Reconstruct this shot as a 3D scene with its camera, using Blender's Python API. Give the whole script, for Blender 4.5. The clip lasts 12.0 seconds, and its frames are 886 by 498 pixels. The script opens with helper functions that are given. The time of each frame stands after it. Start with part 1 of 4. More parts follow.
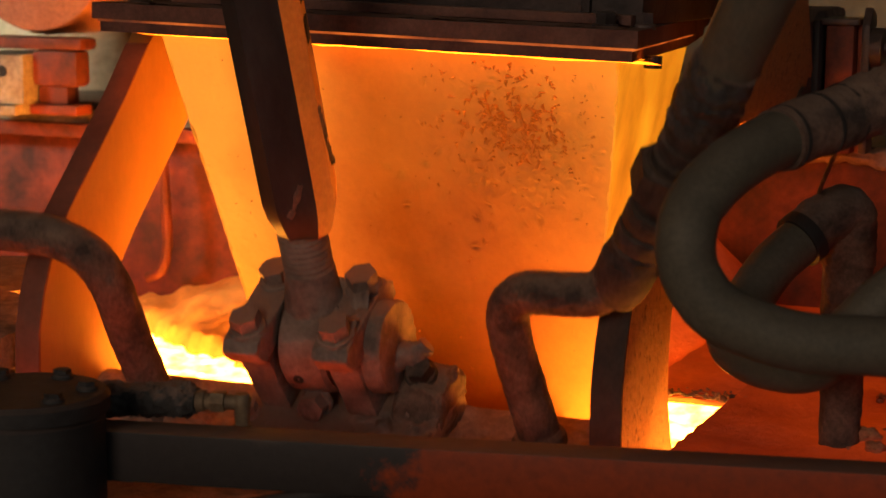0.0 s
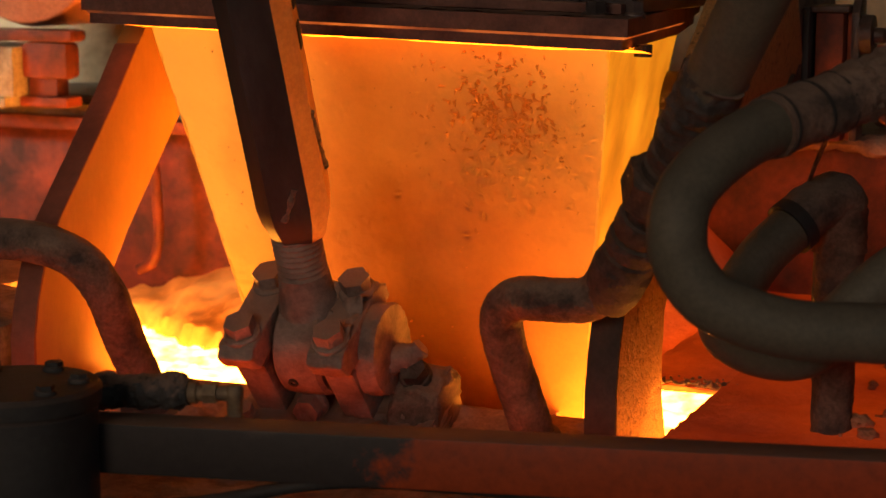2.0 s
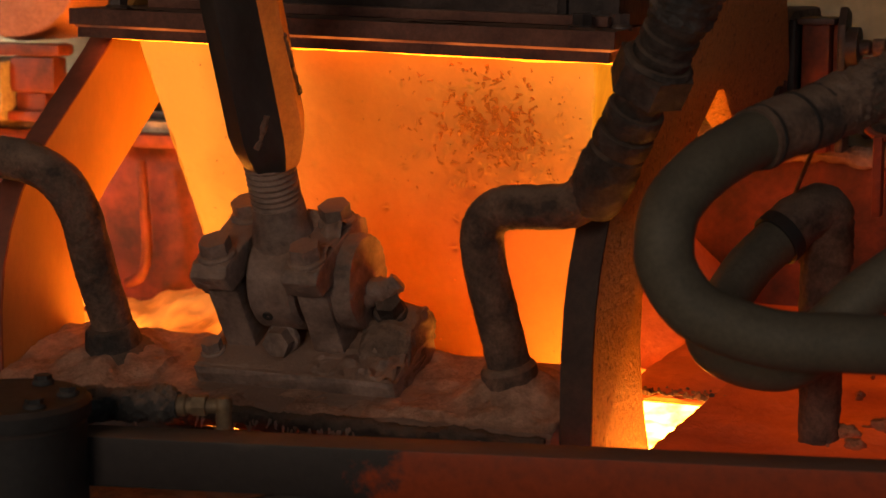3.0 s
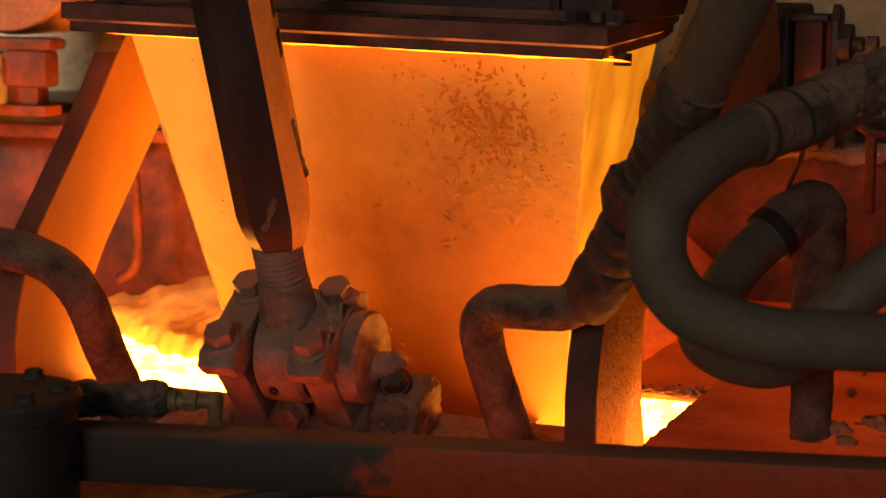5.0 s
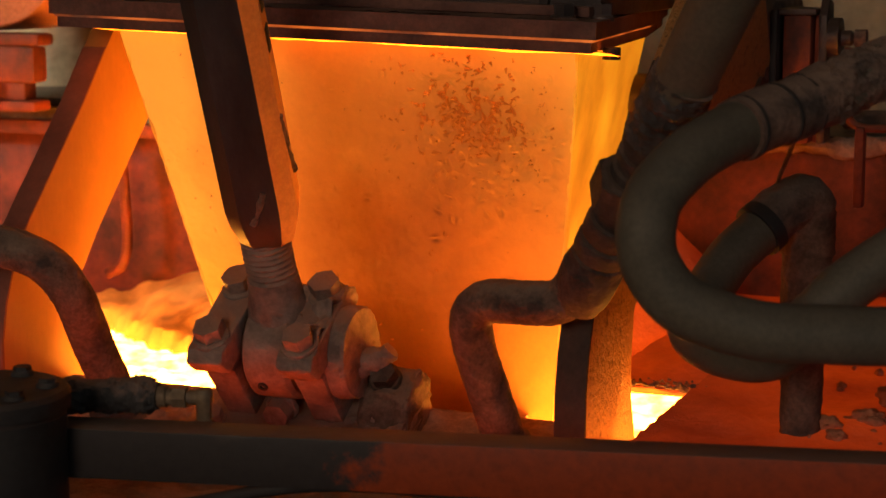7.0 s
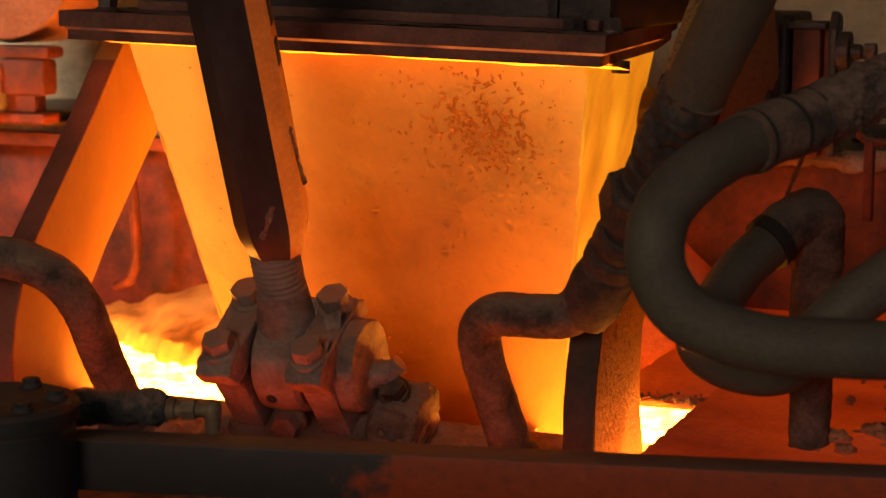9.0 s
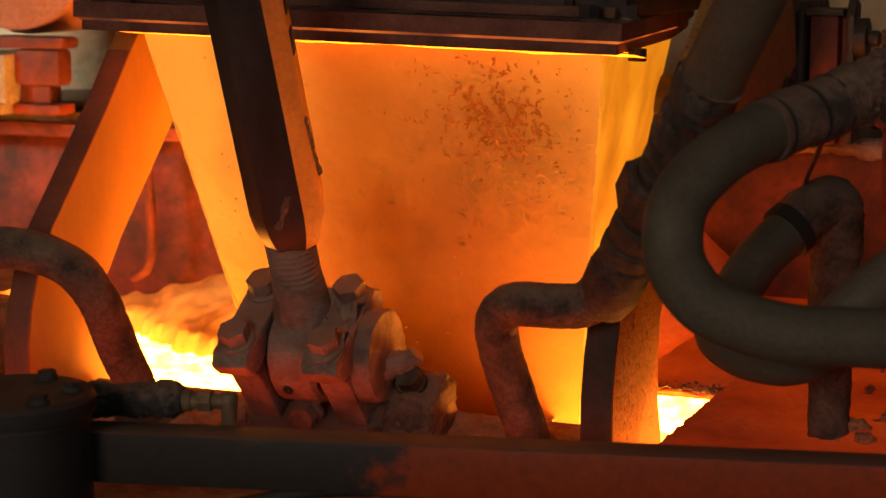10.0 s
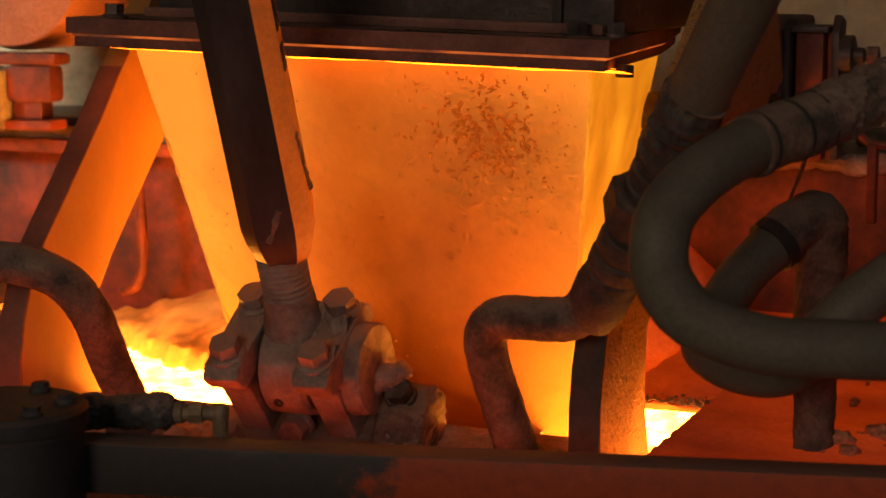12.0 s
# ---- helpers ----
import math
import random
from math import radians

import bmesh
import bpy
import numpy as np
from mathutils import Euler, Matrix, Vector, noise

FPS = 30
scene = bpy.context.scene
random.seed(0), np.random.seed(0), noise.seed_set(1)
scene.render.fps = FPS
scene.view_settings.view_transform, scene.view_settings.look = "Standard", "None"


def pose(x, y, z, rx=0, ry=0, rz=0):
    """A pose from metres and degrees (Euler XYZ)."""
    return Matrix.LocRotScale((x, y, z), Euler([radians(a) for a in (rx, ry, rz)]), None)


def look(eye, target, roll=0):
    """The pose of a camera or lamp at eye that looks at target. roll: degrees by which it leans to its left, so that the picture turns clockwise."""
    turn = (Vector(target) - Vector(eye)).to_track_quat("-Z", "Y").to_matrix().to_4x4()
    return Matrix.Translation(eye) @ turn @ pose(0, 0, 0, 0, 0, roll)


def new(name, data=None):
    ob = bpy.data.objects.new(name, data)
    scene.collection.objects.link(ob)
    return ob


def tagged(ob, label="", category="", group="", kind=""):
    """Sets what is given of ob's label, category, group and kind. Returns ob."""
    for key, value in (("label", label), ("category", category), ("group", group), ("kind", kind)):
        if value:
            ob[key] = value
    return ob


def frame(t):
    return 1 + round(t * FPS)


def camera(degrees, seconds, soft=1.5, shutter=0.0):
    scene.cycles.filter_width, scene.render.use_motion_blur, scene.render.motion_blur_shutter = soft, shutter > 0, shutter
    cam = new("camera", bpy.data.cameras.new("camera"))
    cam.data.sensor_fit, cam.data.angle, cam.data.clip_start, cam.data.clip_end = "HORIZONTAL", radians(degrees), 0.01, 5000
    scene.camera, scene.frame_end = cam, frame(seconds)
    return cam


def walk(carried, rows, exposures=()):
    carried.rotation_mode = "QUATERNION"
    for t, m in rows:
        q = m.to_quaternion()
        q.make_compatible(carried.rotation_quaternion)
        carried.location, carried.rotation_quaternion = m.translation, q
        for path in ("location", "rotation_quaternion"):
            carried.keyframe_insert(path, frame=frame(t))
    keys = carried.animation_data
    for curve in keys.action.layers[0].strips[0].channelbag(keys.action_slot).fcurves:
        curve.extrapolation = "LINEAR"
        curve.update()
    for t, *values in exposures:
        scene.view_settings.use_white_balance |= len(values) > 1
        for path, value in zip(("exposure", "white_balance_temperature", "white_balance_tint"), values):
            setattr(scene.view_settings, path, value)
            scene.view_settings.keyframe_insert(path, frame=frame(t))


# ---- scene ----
# The eye is a metre and a half above the floor, about three metres from the hot chute.
EYE = (0.0, 0.0, 1.6)
TILT = 80.922
cam = camera(26.0, 12.0, soft=1.5, shutter=0.8)

cam.data.dof.use_dof, cam.data.dof.focus_distance, cam.data.dof.aperture_fstop = True, 2.85, 6.3

# seconds, turn to the left, turn upwards, roll (degrees), lean forward (metres)
SWAY = [
    (0.0, 0.414, 0.122, 0.367, 0.004), (0.5, 0.489, 0.106, 0.313, 0.006), (1.0, 0.458, -0.106, 0.311, 0.008), (1.5, 0.307, -0.221, 0.121, 0.007),
    (2.0, 0.153, -0.181, 0.031, 0.004), (2.5, 0.0, 0.0, 0.0, 0.0), (3.0, -0.208, 0.211, -0.095, -0.003), (4.0, -0.36, 0.14, 0.02, -0.001),
    (5.0, -0.448, 0.076, 0.118, 0.0), (5.5, -0.549, 0.05, 0.045, 0.0), (6.0, -0.664, -0.002, -0.068, 0.002), (6.5, -0.803, -0.161, -0.07, 0.006),
    (7.5, -0.66, 0.05, 0.12, 0.001), (8.5, -0.465, 0.259, 0.294, -0.003), (9.0, -0.504, 0.303, 0.064, 0.003), (9.5, -0.303, 0.201, 0.109, 0.013),
    (10.0, -0.01, -0.041, -0.245, 0.015), (10.5, -0.065, -0.025, -0.112, 0.007), (11.0, -0.107, 0.129, -0.095, -0.006),
    (11.5, -0.169, 0.294, -0.318, -0.01), (12.0, -0.333, 0.468, -0.175, -0.013),
]
walk(cam, [(t, pose(EYE[0], EYE[1] + lean, EYE[2], TILT + up, 0, left) @ pose(0, 0, 0, 0, 0, roll)) for t, left, up, roll, lean in SWAY])

# ---------------------------------------------------------------- light
world = bpy.data.worlds.new("world")
scene.world = world
world.use_nodes = True
wn = world.node_tree.nodes
sky = wn.new("ShaderNodeTexSky")
sky.sky_type, sky.sun_disc, sky.sun_elevation, sky.sun_rotation = "NISHITA", False, radians(35), radians(200)
wn["Background"].inputs["Strength"].default_value = 0.1
world.node_tree.links.new(sky.outputs[0], wn["Background"].inputs["Color"])


def fill_lamp(name, eye, target, w, h, power, color, spread=180):
    lamp = bpy.data.lights.new(name, "AREA")
    lamp.shape, lamp.size, lamp.size_y, lamp.energy, lamp.color = "RECTANGLE", w, h, power, color
    lamp.spread = radians(spread)   # a narrow beam keeps a lamp off the machine
    ob = new(name, lamp)
    ob.matrix_world = look(eye, target)
    return ob


# unseen fill lamps for daylight, in added hall openings; the last lights the tank
fill_lamp("daylight_fill", (-3.0, -5.12, 3.2), (0, 2.5, 1.2), 2.6, 1.6, 128, (1.0, 0.74, 0.52))
fill_lamp("daylight_fill", (3.2, -5.12, 3.2), (0, 2.5, 1.2), 2.6, 1.6, 24, (0.85, 0.96, 0.9))
fill_lamp("daylight_fill", (-5.72, 2.2, 3.0), (-1.2, 5.0, 1.75), 0.9, 1.2, 8, (1.0, 0.93, 0.72), 22)
scene.view_settings.exposure = 0.0


# ---------------------------------------------------------------- materials
def make_mat(name, base, dark, rough=0.7, metal=0.0, scale=9.0, fine=120.0, bump=0.25, dust=None, dust_amount=0.0, depth=0.004, lo=0.35, hi=0.68, drift=0.0, speckle=0.4, stretch=(1, 1, 1)):
    """Two scales of colour variation, relief, and an optional layer of dust on faces that look up."""
    m = bpy.data.materials.new(name)
    m.use_nodes = True
    n, l = m.node_tree.nodes, m.node_tree.links
    b = n["Principled BSDF"]
    co = n.new("ShaderNodeTexCoord")
    inf = n.new("ShaderNodeObjectInfo")
    off = n.new("ShaderNodeVectorMath")
    off.operation = "MULTIPLY_ADD"
    off.inputs[1].default_value = stretch
    sc = n.new("ShaderNodeVectorMath")
    sc.operation = "SCALE"
    sc.inputs[0].default_value = (7.0, 5.0, 3.0)
    l.new(inf.outputs["Random"], sc.inputs["Scale"])
    l.new(co.outputs["Object"], off.inputs[0])
    l.new(sc.outputs[0], off.inputs[2])
    big = n.new("ShaderNodeTexNoise")
    big.inputs["Scale"].default_value, big.inputs["Detail"].default_value, big.inputs["Roughness"].default_value = scale, 6, 0.62
    small = n.new("ShaderNodeTexNoise")
    small.inputs["Scale"].default_value, small.inputs["Detail"].default_value, small.inputs["Roughness"].default_value = fine, 5, 0.7
    l.new(off.outputs[0], big.inputs["Vector"])
    l.new(off.outputs[0], small.inputs["Vector"])
    ramp = n.new("ShaderNodeMapRange")
    ramp.inputs["From Min"].default_value, ramp.inputs["From Max"].default_value = lo, hi
    if drift:   # paint that gives way along the length
        sx = n.new("ShaderNodeSeparateXYZ")
        l.new(co.outputs["Object"], sx.inputs[0])
        dx = n.new("ShaderNodeMath")
        dx.operation = "MULTIPLY_ADD"
        dx.inputs[1].default_value = drift
        l.new(sx.outputs["X"], dx.inputs[0])
        l.new(big.outputs["Fac"], dx.inputs[2])
        l.new(dx.outputs[0], ramp.inputs["Value"])
    else:
        l.new(big.outputs["Fac"], ramp.inputs["Value"])
    mix = n.new("ShaderNodeMix")
    mix.data_type = "RGBA"
    mix.inputs["A"].default_value, mix.inputs["B"].default_value = (*dark, 1), (*base, 1)
    l.new(ramp.outputs[0], mix.inputs["Factor"])
    grain = n.new("ShaderNodeMix")
    grain.data_type, grain.blend_type = "RGBA", "MULTIPLY"
    grain.inputs["Factor"].default_value = speckle
    gr = n.new("ShaderNodeMapRange")
    gr.inputs["From Min"].default_value, gr.inputs["From Max"].default_value = 0.3, 0.7
    gr.inputs["To Min"].default_value, gr.inputs["To Max"].default_value = 0.35, 1.5
    l.new(small.outputs["Fac"], gr.inputs["Value"])
    l.new(mix.outputs["Result"], grain.inputs["A"])
    l.new(gr.outputs[0], grain.inputs["B"])
    color = grain.outputs["Result"]
    if dust:
        geo = n.new("ShaderNodeNewGeometry")
        sep = n.new("ShaderNodeSeparateXYZ")
        l.new(geo.outputs["Normal"], sep.inputs[0])
        add = n.new("ShaderNodeMath")
        add.operation = "MULTIPLY_ADD"
        add.inputs[1].default_value = 1.1
        l.new(big.outputs["Fac"], add.inputs[0])
        l.new(sep.outputs["Z"], add.inputs[2])
        dr = n.new("ShaderNodeMapRange")
        dr.inputs["From Min"].default_value, dr.inputs["From Max"].default_value = 0.75, 1.35
        dr.inputs["To Max"].default_value = dust_amount
        l.new(add.outputs[0], dr.inputs["Value"])
        dm = n.new("ShaderNodeMix")
        dm.data_type = "RGBA"
        dm.inputs["B"].default_value = (*dust, 1)
        l.new(dr.outputs[0], dm.inputs["Factor"])
        l.new(color, dm.inputs["A"])
        color = dm.outputs["Result"]
    l.new(color, b.inputs["Base Color"])
    rr = n.new("ShaderNodeMapRange")
    rr.inputs["To Min"].default_value, rr.inputs["To Max"].default_value = max(0.05, rough - 0.15), min(1, rough + 0.2)
    l.new(small.outputs["Fac"], rr.inputs["Value"])
    l.new(rr.outputs[0], b.inputs["Roughness"])
    b.inputs["Metallic"].default_value = metal
    b.inputs["Specular IOR Level"].default_value = 0.28   # dust dulls everything
    hsum = n.new("ShaderNodeMath")
    hsum.operation = "MULTIPLY_ADD"
    hsum.inputs[1].default_value = 0.35
    l.new(small.outputs["Fac"], hsum.inputs[0])
    l.new(big.outputs["Fac"], hsum.inputs[2])
    bp = n.new("ShaderNodeBump")
    bp.inputs["Strength"].default_value, bp.inputs["Distance"].default_value = bump, depth
    l.new(hsum.outputs[0], bp.inputs["Height"])
    l.new(bp.outputs[0], b.inputs["Normal"])
    return m


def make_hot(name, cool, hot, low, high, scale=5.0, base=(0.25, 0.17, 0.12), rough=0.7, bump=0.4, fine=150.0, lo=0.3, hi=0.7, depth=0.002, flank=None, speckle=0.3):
    """Steel, slag or lining given an uneven glow; on some it stands in for firelight."""
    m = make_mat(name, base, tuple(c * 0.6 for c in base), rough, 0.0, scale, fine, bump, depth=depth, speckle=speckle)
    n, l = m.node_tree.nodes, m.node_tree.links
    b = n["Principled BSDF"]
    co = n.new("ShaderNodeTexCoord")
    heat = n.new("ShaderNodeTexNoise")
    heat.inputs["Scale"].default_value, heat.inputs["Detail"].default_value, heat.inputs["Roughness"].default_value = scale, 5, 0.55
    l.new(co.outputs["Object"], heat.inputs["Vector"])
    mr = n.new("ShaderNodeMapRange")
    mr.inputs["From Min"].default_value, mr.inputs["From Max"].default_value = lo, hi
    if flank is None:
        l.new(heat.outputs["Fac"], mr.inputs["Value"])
    else:   # melt light put into the glow: brighter towards the plate's two flanks
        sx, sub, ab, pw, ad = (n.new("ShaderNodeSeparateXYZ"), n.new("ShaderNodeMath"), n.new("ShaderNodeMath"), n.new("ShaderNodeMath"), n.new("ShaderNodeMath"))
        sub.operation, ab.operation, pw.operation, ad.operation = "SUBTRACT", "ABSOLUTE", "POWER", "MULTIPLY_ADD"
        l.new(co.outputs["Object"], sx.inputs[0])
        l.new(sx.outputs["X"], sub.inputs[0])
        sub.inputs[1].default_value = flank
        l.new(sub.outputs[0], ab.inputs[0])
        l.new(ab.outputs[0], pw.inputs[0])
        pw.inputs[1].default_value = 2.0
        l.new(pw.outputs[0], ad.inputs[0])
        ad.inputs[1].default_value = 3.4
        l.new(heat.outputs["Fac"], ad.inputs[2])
        # the glow also fades towards the foot, as the light there does
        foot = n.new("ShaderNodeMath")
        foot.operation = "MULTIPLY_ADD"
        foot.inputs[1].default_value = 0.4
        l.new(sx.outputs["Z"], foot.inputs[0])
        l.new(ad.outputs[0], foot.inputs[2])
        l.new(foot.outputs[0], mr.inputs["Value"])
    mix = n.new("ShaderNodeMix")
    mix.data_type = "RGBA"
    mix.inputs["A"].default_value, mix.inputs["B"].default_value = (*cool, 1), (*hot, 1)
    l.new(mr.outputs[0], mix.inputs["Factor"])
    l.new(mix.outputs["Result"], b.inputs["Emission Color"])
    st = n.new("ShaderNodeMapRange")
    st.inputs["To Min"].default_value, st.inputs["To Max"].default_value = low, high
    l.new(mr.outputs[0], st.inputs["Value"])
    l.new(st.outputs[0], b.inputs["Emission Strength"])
    return m


DUST = (0.33, 0.20, 0.145)
# front plate: its emission carries the light that the melt throws on it
M_HOT = make_hot("plate_flank_glow", (1.0, 0.11, 0.002), (1.0, 0.37, 0.035), 0.015, 0.75, 2.0, flank=0.07, base=(0.43, 0.168, 0.042), lo=0.24, hi=0.95, bump=0.8, fine=110, depth=0.004, speckle=0.12)
M_SCALE = make_hot("cooler_scale", (1.0, 0.13, 0.003), (1.0, 0.18, 0.006), 0.15, 0.25, 9.0, base=(0.45, 0.172, 0.04), bump=0.2, fine=160, speckle=0.15)
M_LEAK = make_hot("hot_gasket", (1.0, 0.13, 0.012), (1.0, 0.22, 0.03), 0.05, 0.8, 9.0)
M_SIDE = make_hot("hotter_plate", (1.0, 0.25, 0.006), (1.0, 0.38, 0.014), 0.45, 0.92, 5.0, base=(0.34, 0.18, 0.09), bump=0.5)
# for the unseen left side plate: glow raised to brighten the arm beside it
M_INNER = make_hot("arm_fill_glow", (1.0, 0.24, 0.008), (1.0, 0.32, 0.014), 1.6, 2.4, 5.0, base=(0.34, 0.18, 0.09), bump=0.5)
M_MELT = make_hot("molten_bed", (1.0, 0.26, 0.015), (1.0, 0.38, 0.04), 15.0, 50.0, 22.0, bump=0.8, base=(0.3, 0.2, 0.15))
M_SEAM = make_hot("glowing_seam", (1.0, 0.16, 0.004), (1.0, 0.20, 0.006), 3.5, 9.0, 24.0)
M_EMBER = make_hot("ember_bed", (1.0, 0.045, 0.0), (1.0, 0.10, 0.002), 4.0, 10.0, 14.0, base=(0.16, 0.08, 0.06))
# one burnt edge in two tones: shaded for the right arm, lit for the left
M_EDGE_SHADE = make_mat("burnt_edge_shaded", (0.075, 0.045, 0.036), (0.035, 0.025, 0.022), 0.7, 0.0, 14, 110, 0.6, depth=0.004)
M_EDGE = make_mat("burnt_edge_lit", (0.28, 0.095, 0.06), (0.17, 0.06, 0.04), 0.6, 0.1, 9, 110, 0.4, depth=0.003, speckle=0.2)
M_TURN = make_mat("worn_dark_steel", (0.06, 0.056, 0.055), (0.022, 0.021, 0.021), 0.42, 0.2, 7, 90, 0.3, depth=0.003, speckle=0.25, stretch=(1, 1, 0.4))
# slag skin of the bank; the emission imitates light from the bed below
M_BANK = make_hot("slag_skin_lit_glow", (1.0, 0.17, 0.012), (1.0, 0.27, 0.04), 0.20, 0.65, 7.0, base=(0.5, 0.27, 0.13), lo=0.35, hi=0.65, bump=0.8, depth=0.008)
M_ARM = make_mat("scaled_plate", (0.46, 0.22, 0.06), (0.36, 0.16, 0.045), 0.5, 0.1, 5, 90, 0.25, depth=0.003, speckle=0.12, stretch=(1, 1, 0.5))
M_PITTED = make_mat("pitted_plate", (0.54, 0.27, 0.09), (0.2, 0.095, 0.036), 0.55, 0.1, 120, 280, 1.0, depth=0.014, lo=0.33, hi=0.45, speckle=0.5, stretch=(1, 1, 0.75))
# scale on the turnbuckle's flank, with the chute's orange light in its colour
M_FLANK = make_mat("rusty_scale_chute_lit", (0.64, 0.29, 0.08), (0.48, 0.2, 0.055), 0.6, 0.0, 12, 130, 0.5, depth=0.003, speckle=0.25)
M_STEEL = make_mat("dusty_steel", (0.33, 0.228, 0.19), (0.13, 0.09, 0.076), 0.58, 0.15, 16, 110, 0.9, DUST, 0.6, depth=0.006)
M_DARK = make_mat("burnt_steel", (0.085, 0.06, 0.055), (0.03, 0.024, 0.024), 0.40, 0.35, 11, 100, 0.7, (0.2, 0.13, 0.1), 0.35, depth=0.005)
M_PIPE = make_mat("scaled_pipe", (0.21, 0.125, 0.09), (0.06, 0.043, 0.037), 0.75, 0.05, 22, 150, 1.0, (0.28, 0.19, 0.145), 0.5, depth=0.008, speckle=0.6)
M_SOOT = make_mat("sooty_crust", (0.075, 0.055, 0.048), (0.026, 0.022, 0.021), 0.75, 0.05, 30, 140, 1.0, (0.20, 0.135, 0.10), 0.45, depth=0.008, speckle=0.6)
M_RUBBER = make_mat("grey_rubber", (0.112, 0.095, 0.068), (0.076, 0.067, 0.05), 0.58, 0.0, 8, 160, 0.1, (0.18, 0.15, 0.13), 0.15)
M_TAPE = make_mat("wrapped_tape", (0.075, 0.065, 0.062), (0.026, 0.025, 0.025), 0.6, 0.0, 30, 110, 1.0, DUST, 0.45, depth=0.008)
M_CRUST = make_mat("dust_crust", (0.46, 0.27, 0.19), (0.24, 0.135, 0.095), 0.92, 0.0, 18, 90, 1.0, depth=0.012)
M_RED = make_mat("red_oxide_paint", (0.27, 0.052, 0.022), (0.07, 0.022, 0.014), 0.6, 0.0, 9, 60, 0.9, (0.3, 0.14, 0.08), 0.3)
M_FLANGE = make_mat("dusty_flange", (0.20, 0.09, 0.065), (0.10, 0.045, 0.036), 0.7, 0.1, 12, 110, 0.7, (0.26, 0.16, 0.12), 0.8)
M_BAR = make_mat("painted_bar", (0.26, 0.036, 0.006), (0.026, 0.021, 0.021), 0.55, 0.0, 9.0, 60, 0.4, (0.17, 0.115, 0.09), 0.8, lo=0.13, hi=0.2, drift=3.0)
M_BLACK = make_mat("black_enamel", (0.035, 0.033, 0.033), (0.016, 0.015, 0.016), 0.62, 0.0, 8, 90, 0.4, (0.13, 0.08, 0.06), 0.25)
M_WALL = make_mat("limewashed_wall", (0.62, 0.54, 0.38), (0.44, 0.37, 0.25), 0.9, 0.0, 2.5, 30, 0.3)
# rust-red lining; a faint red emission replaces the firelight falling on it
M_APRON = make_hot("rust_red_lining_glow", (1.0, 0.04, 0.0), (1.0, 0.07, 0.001), 0.07, 0.26, 4.0, base=(0.46, 0.15, 0.075), rough=0.92, fine=70, bump=1.0, depth=0.012)
# the same limewash, darkened to imitate the dim back of the hall
M_WALL_DIM = make_mat("dim_limewash", (0.26, 0.22, 0.15), (0.15, 0.125, 0.085), 0.9, 0.0, 2.5, 30, 0.3)
M_LUMP = make_mat("slag_lump", (0.52, 0.20, 0.10), (0.34, 0.12, 0.065), 0.9, 0.0, 20, 120, 1.0, depth=0.008)
M_CREAM = make_mat("dusty_casting", (0.46, 0.38, 0.29), (0.22, 0.17, 0.13), 0.8, 0.0, 10, 80, 0.4)
M_COPPER = make_mat("copper_vessel", (0.42, 0.19, 0.12), (0.30, 0.13, 0.085), 0.42, 0.4, 4, 120, 0.12)
M_BRASS = make_mat("soiled_brass", (0.28, 0.19, 0.11), (0.11, 0.08, 0.06), 0.55, 0.3, 20, 140, 0.5)
M_FLOOR = make_mat("hall_floor", (0.16, 0.13, 0.11), (0.09, 0.075, 0.065), 0.85, 0.0, 1.5, 40, 0.4)

# ---------------------------------------------------------------- building tools
TURN = -22.626
M = pose(0, 3.626, 1.3268, 0, 0, TURN)   # the machine: x along the gate's axle, y to the back, z up; its origin lies on the axle
WORLD = Matrix.Identity(4)
origin = {}


def thing(name, at, label, category, base=None, group="", kind=""):
    """An Empty at a thing's foot; its parts are given in the frame `base`."""
    base = M if base is None else base
    ob = new(name)
    ob.empty_display_size = 0.05
    ob.matrix_world = base @ Matrix.Translation(at)
    origin[ob] = Vector(at)
    return tagged(ob, label, category, group, kind)


def part(name, bm, material, parent, label="", smooth=35):
    me = bpy.data.meshes.new(name)
    if parent in origin:
        bmesh.ops.translate(bm, vec=-origin[parent], verts=bm.verts)
    bmesh.ops.recalc_face_normals(bm, faces=bm.faces)
    if smooth:
        for e in bm.edges:
            e.smooth = len(e.link_faces) == 2 and e.calc_face_angle(0) < radians(smooth)
        for f in bm.faces:
            f.smooth = True
    bm.to_mesh(me)
    bm.free()
    me.materials.append(material)
    ob = new(name, me)
    ob.parent = parent
    if parent in origin:
        origin[ob] = origin[parent]
    if label:
        ob["label"] = label
    return ob


def bevelled(bm, width, segments=2):
    if width > 0:
        sharp = [e for e in bm.edges if len(e.link_faces) == 2 and e.calc_face_angle(0) > radians(25)]
        bmesh.ops.bevel(bm, geom=sharp, offset=width, segments=segments, affect="EDGES", profile=0.6)
    return bm


def box(lo, hi, bevel=0.004, m=None):
    bm = bmesh.new()
    bmesh.ops.create_cube(bm, size=1)
    for v in bm.verts:
        for i in range(3):
            v.co[i] = lo[i] if v.co[i] < 0 else hi[i]
    bevelled(bm, bevel)
    if m:
        bm.transform(m)
    return bm


def prism(profile, x0, x1, bevel=0.003, m=None):
    """A plate with the profile (y, z), from x0 to x1."""
    bm = bmesh.new()
    a = [bm.verts.new((x0, y, z)) for y, z in profile]
    b = [bm.verts.new((x1, y, z)) for y, z in profile]
    bm.faces.new(a), bm.faces.new(b[::-1])
    k = len(profile)
    for i in range(k):
        bm.faces.new((a[i], a[(i + 1) % k], b[(i + 1) % k], b[i]))
    bmesh.ops.recalc_face_normals(bm, faces=bm.faces)
    bevelled(bm, bevel)
    if m:
        bm.transform(m)
    return bm


